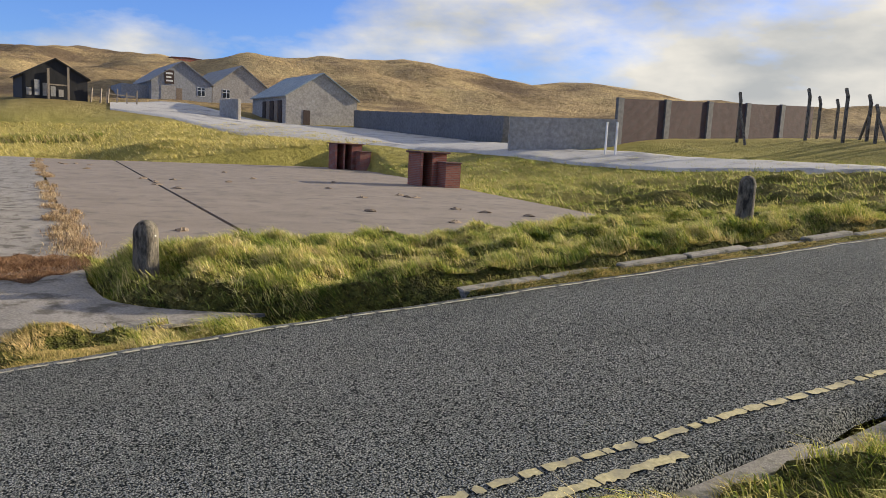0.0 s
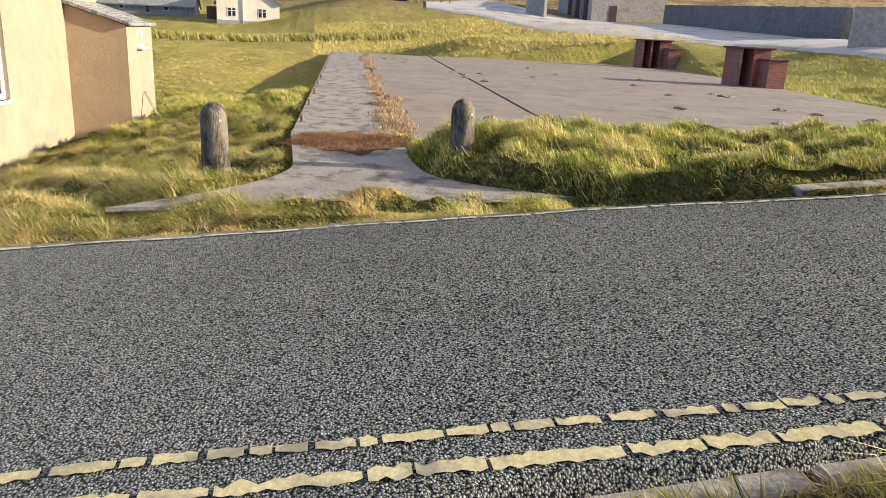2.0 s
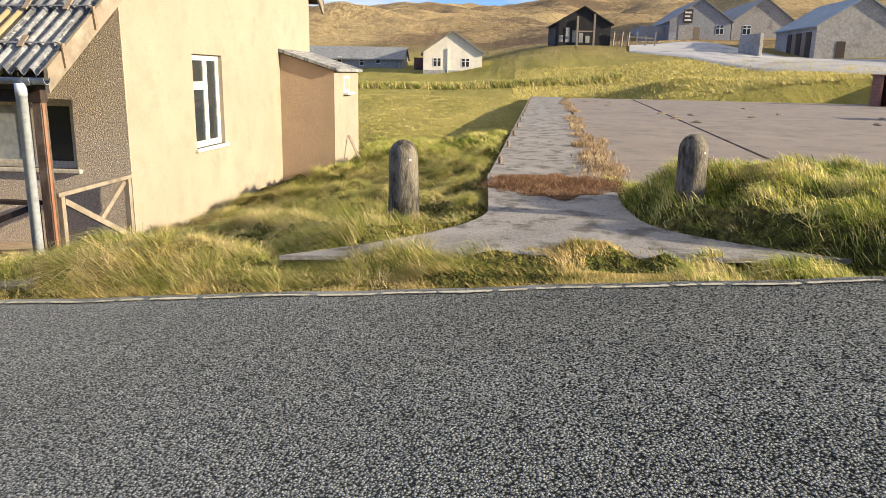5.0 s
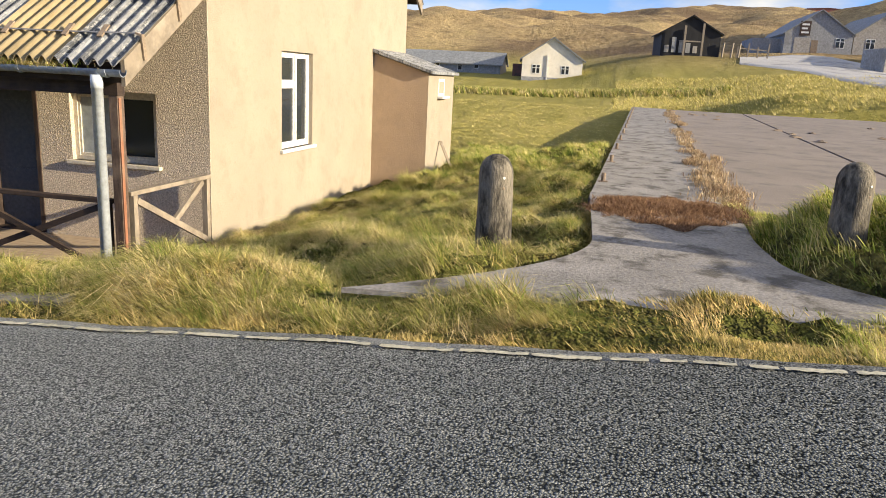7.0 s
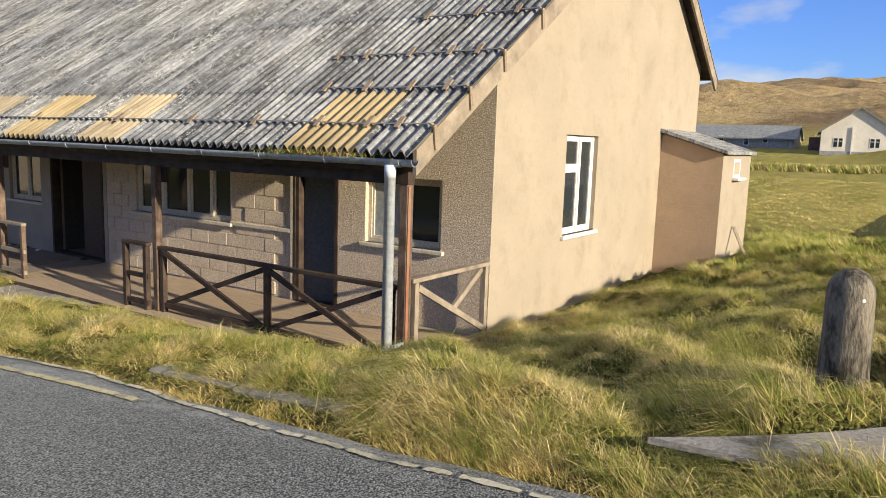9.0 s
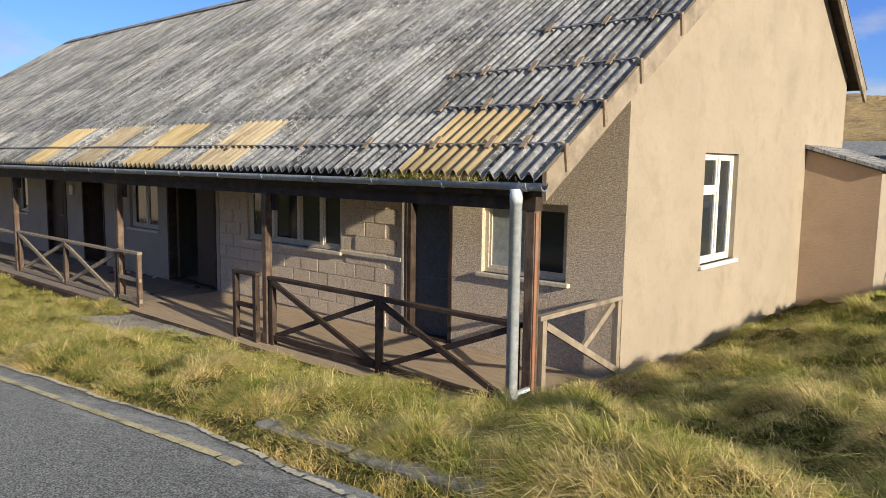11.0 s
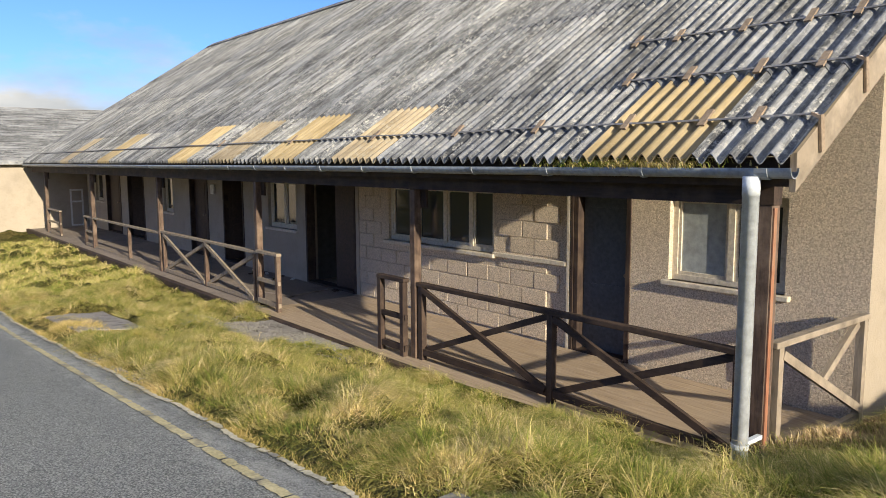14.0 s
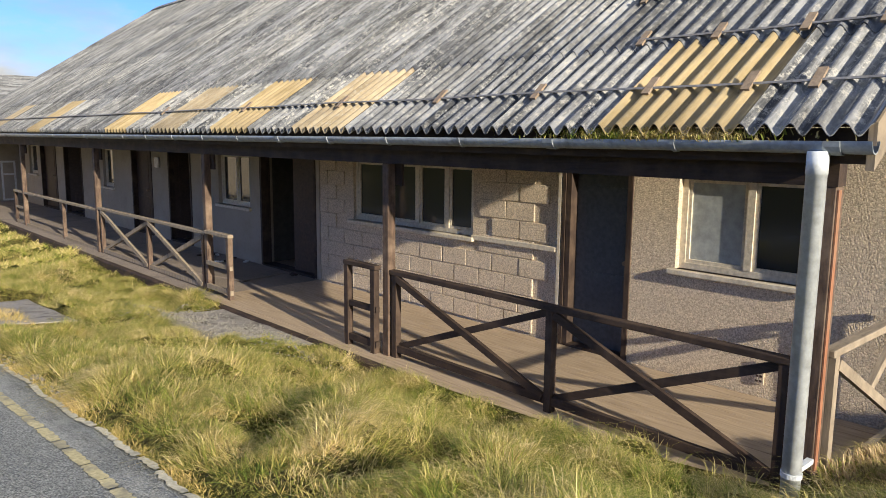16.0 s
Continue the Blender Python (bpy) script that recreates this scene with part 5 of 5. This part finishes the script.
# walls beyond the slab
def wall_run(name, label, a, b, heights, thick, material, piers=0, pier_mat=None, cap=None):
    """A wall from a to b; heights: base and top at each end."""
    (ax, ay), (bx, by) = a, b
    w = thing(name, label, "wall")
    d = Vector((bx - ax, by - ay, 0))
    nrm = Vector((d.y, -d.x, 0)).normalized()
    if nrm.x < 0:
        nrm = -nrm
    n = max(1, piers)
    for k in range(n):
        f0, f1 = k / n, (k + 1) / n
        m = B()
        pts = []
        for f in (f0, f1):
            p = Vector((ax, ay, 0)) + d * f
            pts.append((p, heights[0] + (heights[2] - heights[0]) * f, heights[1] + (heights[3] - heights[1]) * f))
        v = []
        for p, lo, hi in pts:
            for off in (0, -thick):
                v += [m.verts.new((*(p + nrm * off).xy, lo - 1.5)), m.verts.new((*(p + nrm * off).xy, hi))]
        for f in ((0, 4, 5, 1), (2, 3, 7, 6), (1, 5, 7, 3), (0, 1, 3, 2), (4, 6, 7, 5)):
            m.faces.new([v[i] for i in f])
        bmesh.ops.recalc_face_normals(m, faces=m.faces[:])
        part("panel", m, material, w)
        if pier_mat:
            p, lo, hi = pts[0]
            m = B()
            q = p + nrm * .14
            e = d.normalized() * .28
            prism(m, [((p - nrm * .1 - e).x, (p - nrm * .1 - e).y), ((p - nrm * .1 + e).x, (p - nrm * .1 + e).y), ((q + e).x, (q + e).y), ((q - e).x, (q - e).y)], "z", lo - 1.2, hi + .05)
            part("pier", m, pier_mat, w)
    return w


wall_run("brick_wall", "tall sooty brick wall with concrete piers", spot(44.7, 52), spot(31.6, 73), (3.9, 6.75, 5.5, 8.05), .35, WALL_BRICK, 5, BAY_CONC)
wall_run("concrete_wall", "plain grey concrete screen wall", spot(52.75, 48), spot(44.75, 51), (2.9, 5.05, 3.3, 5.3), .3, SHED_WALL)
bay = wall_run("bay_wall", "long wall of dark stacked concrete bays with buttresses", spot(64.5, 95), spot(52.9, 60), (4.8, 7.0, 3.6, 5.6), .5, BAY_CONC, 11, BAY_CONC)
for k, f in enumerate(np.linspace(.04, .96, 11)):
    a, b = Vector((*spot(64.5, 95), 0)), Vector((*spot(52.9, 60), 0))
    p = a + (b - a) * f
    for j in range(5):
        m = B()
        e = (b - a).normalized() * 1.25
        nn = Vector((e.y, -e.x, 0)).normalized()
        nn = nn if nn.x > 0 else -nn
        z = 4.8 - 1.2 * f + j * .36
        off = nn * (.5 - j * .07)
        prism(m, [((p - e).x, (p - e).y), ((p + e).x, (p + e).y), ((p + e + off).x, (p + e + off).y), ((p - e + off).x, (p - e + off).y)], "z", z - (.5 if j == 0 else 0), z + .33)
        part("course", m, BAY_CONC, bay)


def fence_post(bearing, d, h, brace=0, lean=0):
    x, y = spot(bearing, d)
    z = ground_at(x, y)
    f = thing("fence_post", "concrete fence post with a cranked top", "fence post", "cranked fence posts", at=(x, y, z - .2))
    f.matrix_basis = pose(x, y, z - .2, lean, 0, -35)
    m = B()
    bar(m, (0, 0, 0), (0, 0, h - .35), .16, .16)
    bar(m, (0, 0, h - .4), (-.32, 0, h + .12), .15, .15)
    part("shaft", m, BOLLARD, f)
    if brace:
        m = B()
        bar(m, (.05, 0, h * .72), (brace, .1, 0), .12, .12)
        part("brace", m, BOLLARD, f)
    return f


for bq, d, h, br in ((36.3, 52, 3.3, 1.3), (31.9, 53, 3.3, 0), (31.2, 60, 3.1, 0), (29.6, 52, 3.4, 0), (30.1, 60, 2.9, 0), (28.2, 53, 2.9, -1.2), (27.7, 52, 2.4, 1.4), (26.5, 54, 3.0, 0), (25, 53, 3.1, 1.0)):
    fence_post(bq, d, h, br)
for bq in (45.5, 44.75):
    x, y = spot(bq, 46)
    p = thing("marker_post", "thin pale metal post by the lane", "post", "pale posts", at=(x, y, ground_at(x, y) - .1))
    m = B()
    bar(m, (0, 0, 0), (0, 0, 2.15), .1, .1)
    part("shaft", m, WHITE, p)
# paling fence in the far field
fence = thing("paling_fence", "rough paling fence across the far field", "fence")
for k in range(46):
    x, y = spot(62.5 - k * .24, 108 - k * .3)
    z = ground_at(x, y)
    m = B()
    bar(m, (x, y, z - .2), (x + .05, y, z + 1.3 + .5 * ((k * 7) % 5) / 4), .12, .12)
    part("pale", m, WOOD_GREY, fence)
m = B()
(x0, y0), (x1, y1) = spot(62.5, 108), spot(51.7, 94.5)
bar(m, (x0, y0, ground_at(x0, y0) + .9), (x1, y1, ground_at(x1, y1) + .9), .06, .1)
part("rail", m, WOOD_GREY, fence)
x, y = spot(73.9, 92)
dw = thing("screen_wall", "short pale concrete screen wall in the yard", "wall", at=(x, y, ground_at(x, y) - .3), turn=10)
m = B()
bevelled(box(m, -2.4, -.2, 0, 2.4, .2, 2.6), .04)
part("wall", m, SHED_WALL, dw)
gx, gy = spot(82.2, 97)
gate = thing("barrier", "pale timber barrier frame beside the ruin", "barrier", at=(gx, gy, ground_at(gx, gy) - .2))
for k in range(4):
    m = B()
    bar(m, (0, k * 1.1, 0), (0, k * 1.1 + .1 * (k % 2), 1.5 + .4 * (k % 2)), .15, .15)
    part("upright", m, WOOD_GREY, gate)
m = B()
bar(m, (0, 0, 1.3), (0, 3.3, 1.1), .1, .14)
part("rail", m, WOOD_GREY, gate)

# litter scattered on the slab and under the porch
rng = random.Random(11)
for k in range(26):
    x, y = rng.uniform(-30, -1), rng.uniform(7, 18)
    st = thing("clod", "dry clod of moss and turf on the concrete", "turf clod", "clods on the slab", at=(x, y, 1.15), turn=rng.uniform(0, 360))
    m = B()
    lathe(m, [(.13, 0), (.11, .03), (.05, .055), (.01, .06)], 9)
    for v in m.verts:
        v.co = Vector((v.co.x * (1.2 + rng.uniform(-.4, .8)), v.co.y * rng.uniform(.6, 1.2), v.co.z * rng.uniform(.5, 1.2)))
    part("turf", m, METAL, st)
for k in range(12):
    y = rng.uniform(-12.4, -8.6)
    st = thing("debris", "small piece of rubbish on the porch floor", "debris", "debris on the porch", at=(rng.uniform(.1, .7), y, -.004), turn=rng.uniform(0, 360))
    m = B()
    bevelled(box(m, -.06, -.03, 0, .06 + rng.uniform(0, .1), .03, .025), .006)
    part("piece", m, WOOD_DARK if k % 3 else WHITE, st)
slabp = thing("loose_board", "grey board lying on the porch floor", "board", at=(.75, -9.6, .0), turn=14)
m = B()
bevelled(box(m, -.45, -.9, -.004, .45, .6, .025), .005)
part("board", m, CONC, slabp)

# moss growing on the edge of the roof by the gutter


def blades(name, pts, heights, lean, material, label, category, width=.006, seed=1, curl=.5, spread=.6, straight=False):
    """Curved grass blades at the given roots: five corners each."""
    g = np.random.default_rng(seed)
    n = len(pts)
    swirl = np.sin(pts[:, 0] * 3.7 + 2 * np.sin(pts[:, 1] * 2.9)) + np.sin(pts[:, 1] * 4.4 + 2 * np.sin(pts[:, 0] * 2.3))
    yaw = np.arctan2(lean[1], lean[0]) + .4 * swirl + g.normal(0, spread, n)
    d = np.stack([np.cos(yaw), np.sin(yaw)], -1)
    s = np.stack([-d[:, 1], d[:, 0]], -1)
    tw = g.uniform(0, np.pi, n)[:, None]
    s = s * np.cos(tw) + d * np.sin(tw)
    h = heights[:, None]
    k = curl * g.uniform(.4, 1.5, (n, 1))
    w = width * g.uniform(.7, 1.5, (n, 1))
    z0 = np.zeros((n, 1))
    base, mid, tip = pts, pts + np.concatenate([d * h * k * .38, h * (.62 - .06 * k)], 1), pts + np.concatenate([d * h * k * 1.15, h * (1.0 - .45 * k)], 1)
    side3 = np.concatenate([s * w, z0], 1)
    me = bpy.data.meshes.new(name)
    if straight:
        c, loops, starts = 3, np.arange(3 * n), np.arange(n) * 3
        v = np.stack([base - side3, base + side3, tip], 1)
    else:
        c, o = 5, (np.arange(n) * 5)[:, None]
        v = np.stack([base - side3, base + side3, mid + side3 * .8, mid - side3 * .8, tip], 1)
        loops = np.concatenate([o + 0, o + 1, o + 2, o + 3, o + 3, o + 2, o + 4], 1).ravel()
        starts = (np.arange(n)[:, None] * 7 + np.array([0, 4])).ravel()
    me.vertices.add(c * n)
    me.vertices.foreach_set("co", v.reshape(-1, 3).astype(np.float32).ravel())
    me.loops.add(len(loops))
    me.loops.foreach_set("vertex_index", loops.astype(np.int32))
    me.polygons.add(len(starts))
    me.polygons.foreach_set("loop_start", starts.astype(np.int32))
    me.update(calc_edges=True)
    me.materials.append(material)
    return tagged(new(name, me), label, category, kind="stuff")


def scatter(n, x0, x1, y0, y1, keep, seed, clump=.8):
    """Roots on the ground, gathered in tussocks."""
    g = np.random.default_rng(seed)
    x, y = g.uniform(x0, x1, n), g.uniform(y0, y1, n)
    if clump:
        nc = max(1, int((x1 - x0) * (y1 - y0) * 6.5))
        c = np.stack([g.uniform(x0, x1, nc), g.uniform(y0, y1, nc)], -1)
        w = g.random(n) < clump
        pick = g.integers(0, nc, n)
        x = np.where(w, c[pick, 0] + g.normal(0, .1, n), x)
        y = np.where(w, c[pick, 1] + g.normal(0, .1, n), y)
    ok = keep(x, y)
    x, y = x[ok], y[ok]
    return np.stack([x, y, level(x, y) - .01], -1)


def tall(p, lo, hi, seed):
    g = np.random.default_rng(seed)
    patch = .5 + .5 * lumps(p[:, 0] * .8 + 3, p[:, 1] * .8)
    tuft = .55 + .45 * np.sin(p[:, 0] * 9.1 + 2.2 * np.sin(p[:, 1] * 5.3)) * np.sin(p[:, 1] * 8.3 + 2.1 * np.sin(p[:, 0] * 6.1))
    return (lo + (hi - lo) * np.clip(patch * (.35 + tuft) * g.uniform(.3, 1.4, len(p)), 0, 1))


WIND = (-.35, -.75)
STRAW_GREEN = grass_material("straw_green_grass", [(0.0, (0.13, 0.16, 0.028)), (0.4, (0.42, 0.33, 0.10)), (1.0, (0.80, 0.60, 0.29))], 0.6, 0.18)

def ragged_pad(x, y):
    """Tongues of grass creeping over the concrete pads."""
    wild = np.sin(x * 6.1 + 2 * np.sin(y * 2.7)) + np.sin(y * 4.9 + 1.5 * np.sin(x * 3.3))
    return (x > 2.3) & (y < -5) & (y > -9.5) & (wild > .35)


def turf(x, y):
    return (on_grass(x, y) > .5) & (x < road_left(y) - .1 + .06 * np.sin(y * 9)) & ((y < 8.4) | (x < road_left(y) - .4 + .03 * np.sin(y * 7)))


KEEP_PORCH = lambda x, y: (turf(x, y) | (ragged_pad(x, y) & (x < 4.8))) & ~((x < 3.2) & (y > -7.45) & (y < -5.15)) & ~((x > 3.95) & (y < -7.05) & (y > -9.35))
p = scatter(150000, 2.12, 5.0, -12.5, 0.2, KEEP_PORCH, 21)
blades("verge_grass", p, tall(p, .06, .26, 1), WIND, GRASS, "long wind-combed green and straw grass on the porch verge", "grass", .0016, 1, 1.6, 1.0)
p = scatter(380000, 2.12, 5.0, -12.5, 0.2, KEEP_PORCH, 41)
blades("verge_turf", p, tall(p, .035, .17, 41), WIND, GRASS, "dense tangled grass on the porch verge", "grass", .0018, 41, 1.4, 1.6, True)
p = scatter(150000, -4.5, 5.1, 0.12, 4.9, lambda x, y: turf(x, y) & ((x > 0) | (y > .3)), 22)
blades("verge_grass", p, tall(p, .06, .25, 2), WIND, GRASS, "long wind-combed grass on the bank by the gable", "grass", .0016, 2, 1.6, 1.0)
p = scatter(380000, -4.5, 5.1, 0.12, 4.9, lambda x, y: turf(x, y) & ((x > 0) | (y > .3)), 42)
blades("verge_turf", p, tall(p, .035, .17, 42), WIND, GRASS, "dense tangled grass on the bank by the gable", "grass", .0018, 42, 1.4, 1.6, True)
p = scatter(100000, 0.45, 5.6, 6.2, 21, lambda x, y: turf(x, y) & (x > .5), 23)
blades("bank_grass", p, tall(p, .06, .24, 3), WIND, GRASS_GREEN, "green tussock grass on the bank beside the slab", "grass", .003, 3, .9, .6)
p = scatter(330000, 0.45, 5.6, 6.2, 21, lambda x, y: turf(x, y) & (x > .5), 43)
blades("bank_turf", p, tall(p, .04, .16, 43), WIND, GRASS_GREEN, "dense turf on the bank beside the slab", "grass", .0032, 43, .8, 1.0, True)
p = scatter(62000, 4.3, 5.5, 2.8, 7.8, lambda x, y: (x < road_left(y) + .11 + .02 * np.sin(y * 9)) & (x > path_front(y) - .04 + .05 * np.sin(y * 6.3)), 24)
blades("edge_grass", p, tall(p, .02, .085, 4), WIND, STRAW_GREEN, "tufted mossy grass between path and road", "grass", .0035, 4, .8, straight=True)
p = scatter(40000, 8.85, 12.2, 2.5, 16, lambda x, y: x > road_right(y) + .13 + .1 * np.sin(y * 5), 25)
blades("near_grass", p, tall(p, .06, .22, 5), WIND, GRASS_GREEN, "rough green grass on the near verge", "grass", .0024, 5, .8, .7)
p = scatter(120000, 8.85, 12.2, 2.5, 16, lambda x, y: x > road_right(y) + .13 + .1 * np.sin(y * 5), 45)
blades("near_turf", p, tall(p, .04, .18, 45), WIND, GRASS_GREEN, "dense turf on the near verge", "grass", .0024, 45, .8, 1.0, True)
p = scatter(50000, -13, -3.5, 1.0, 5.2, lambda x, y: (on_grass(x, y) > .5) & ((y > 1.35) | (x < -9.1)), 26)
blades("hollow_grass", p, tall(p, .08, .3, 6), WIND, GRASS_GREEN, "rank grass in the hollow beside the annex", "grass", .006, 6, .7, straight=True)
p = scatter(55000, -40, -9, -14, 5.8, lambda x, y: on_grass(x, y) > .5, 27)
blades("field_grass", p, tall(p, .04, .12, 7), WIND, FIELD_GRASS, "short pale field grass", "grass", .012, 7, .7, straight=True)
p = scatter(70000, -45, .4, 17, 46, lambda x, y: (on_grass(x, y) > .5) & (np.hypot(x - 10.7, y - 5.2) < 46) & (y > slab_edges(x)[1]), 28)
blades("bank_grass", p, tall(p, .1, .34, 8), WIND, GRASS_GREEN, "tussock grass beyond the concrete slab", "grass", .013, 8, .6, straight=True)
p = scatter(35000, -66, -38, 5, 32, lambda x, y: (np.hypot(x - 10.7, y - 5.2) > 47) & (x < -37.2), 29)
blades("bank_grass", p, tall(p, .12, .4, 9), WIND, FIELD_GRASS, "tussock grass on the bank behind the slab", "grass", .025, 9, .6, straight=True)
p = scatter(80000, 4.45, 5.4, -12.5, 3.2, lambda x, y: x < road_left(y) + np.where(y < 1, .05, .11) + .025 * np.sin(y * 11) + .02 * np.sin(y * 4.3), 35, .5)
blades("edge_grass", p, tall(p, .03, .13, 15), WIND, STRAW_GREEN, "short straw-coloured grass along the road edge", "grass", .003, 15, .9, 1.2, straight=True)
p = scatter(150000, 4.7, 7.2, 7.0, 24, lambda x, y: (x < road_left(y) + .1 + .03 * np.sin(y * 6) + .03 * np.sin(y * 2.3)) & (x > road_left(y) - .8) & ((np.abs(x - road_left(y) + .27) > .1) | (np.sin(y * 1.7) + np.sin(y * .61) < -.2)), 36, .6)
blades("edge_grass", p, tall(p, .025, .11, 16), (.5, -.6), STRAW_GREEN, "straw-coloured grass spilling over the kerb", "grass", .0035, 16, .9, 1.2, True)
p = scatter(30000, 8.6, 9.1, 2.5, 14, lambda x, y: (x > road_right(y) - .03 + .05 * np.sin(y * 3.3)) & (np.sin(y * 2.2) + np.sin(y * 5.1) > -.9), 37, .7)
blades("edge_grass", p, tall(p, .02, .10, 17), (-.5, -.4), STRAW_GREEN, "mossy grass creeping over the near road edge", "grass", .003, 17, .9, 1.5, True)
p = scatter(45000, 2.15, 5.1, -24, -12.3, turf, 51)
blades("verge_grass", p, tall(p, .06, .24, 51), WIND, GRASS, "rough grass on the verge farther down the road", "grass", .006, 51, .9, 1.2, True)
p = scatter(50000, 0.6, 4.9, 3.0, 8.2, lambda x, y: path_area(x, y, .1 + .05 * np.sin(x * 9 + y * 5)) & ~path_area(x, y, -.06 + .07 * np.sin(x * 7 - y * 4)), 52, .6)
p[:, 2] = np.maximum(p[:, 2], 1.06)
blades("edge_grass", p, tall(p, .06, .15, 52), WIND, STRAW_GREEN, "straw grass creeping over the edge of the path", "grass", .003, 52, .9, 1.5, True)
# hedge of rank growth along the far side of the field
g = np.random.default_rng(4)
q = g.uniform(0, 1, 30000)
hx, hy = -49.5 - 6 * q + g.normal(0, .45, 30000), -18 + 32 * q
p = np.stack([hx, hy, level(hx, hy)], -1)
blades("field_hedge", p, g.uniform(.3, .75, 30000), WIND, GRASS, "low rank hedge bank across the field", "hedge", .04, 10, .4, straight=True)
# dead growth on the strip and in its joint
RUSSET = grass_material("russet_moss", [(0.0, (0.10, 0.055, 0.03)), (0.5, (0.27, 0.15, 0.08)), (1.0, (0.46, 0.30, 0.17))], 0.75)
p = scatter(60000, .1, 2.3, 4.98, 6.35, lambda x, y: np.abs(x - 1.1 - .2 * np.sin(y * 2.6)) < .78 + .16 * np.sin(y * 7) + .1 * np.sin(y * 17), 31, .8)
p[:, 2] = 1.213 + .012 * np.clip(p[:, 0] - 1, 0, 2)
blades("dead_moss", p, g.uniform(.02, .10, len(p)) * (.45 + .7 * np.exp(-((p[:, 0] - 1.1) / .5) ** 2)), WIND, RUSSET, "mat of dead russet moss and stalks on the path end", "dead growth", .004, 11, .9, 2.5, straight=True)
tufts = .3 - 34 * g.uniform(0, 1, 70) ** 1.5
own = g.integers(0, 70, 14000)
size = g.uniform(.04, .26, 70)[own]
aside = g.normal(0, .12, 70)[own]
jx = tufts[own] + g.normal(0, 1, 14000) * size * 1.3
jy = 6.33 + .0445 * (.4 - jx) + aside + g.normal(0, .5, 14000) * size
ok = jx < .5
p = np.stack([jx, jy, 1.15 + 0 * jx], -1)[ok]
blades("joint_weeds", p, g.uniform(.02, .15, len(p)), WIND, STRAW, "dry straw weeds growing in the slab joint", "weeds", .004, 12, .7, 2.0)
p = scatter(9000, -1.2, 2.2, .02, .5, lambda x, y: y > .03, 33)
blades("wall_foot_grass", p, tall(p, .04, .16, 13), WIND, STRAW, "dry grass along the foot of the gable wall", "grass", .004, 13, .6)
p = np.stack([g.uniform(2.0, 2.09, 2600), -1.15 + .36 * g.normal(0, 1, 2600) + .12 * np.sin(np.arange(2600)), np.full(2600, 2.36)], -1)
p[:, 2] += .7 * (1.965 - p[:, 0])
blades("gutter_moss", p, g.uniform(.015, .075, 2600), (.8, .1), GRASS, "moss and seedlings growing over the gutter", "moss", .004, 14, .8, 1.5)

# rough blocks of the coursed wall
blk = {}
for nm, ln in (("a", .438), ("b", .212)):
    m = B()
    bevelled(box(m, -.02, 0, 0, .014, ln, .213), .007)
    blk[nm] = mesh_of(m, "block", PEBBLE)
rng = random.Random(9)
for row in range(9):
    y = -8.28 + (.22 if row % 2 else 0)
    if row % 2:
        ob = new("block", blk["b"])
        ob.parent = wf2
        ob.matrix_basis = pose(-.018, -8.29, .02 + row * .219)
    while y < -3.95:
        z = .02 + row * .219
        if not (y + .43 > W2H[0] - .06 and y < W2H[1] + .06 and z + .2 > W2H[2] - .06):
            ob = new("block", blk["a"])
            ob.parent = wf2
            ob.matrix_basis = pose(-.018 + rng.uniform(-.003, .004), y + rng.uniform(-.003, .003), z)
        y += .444
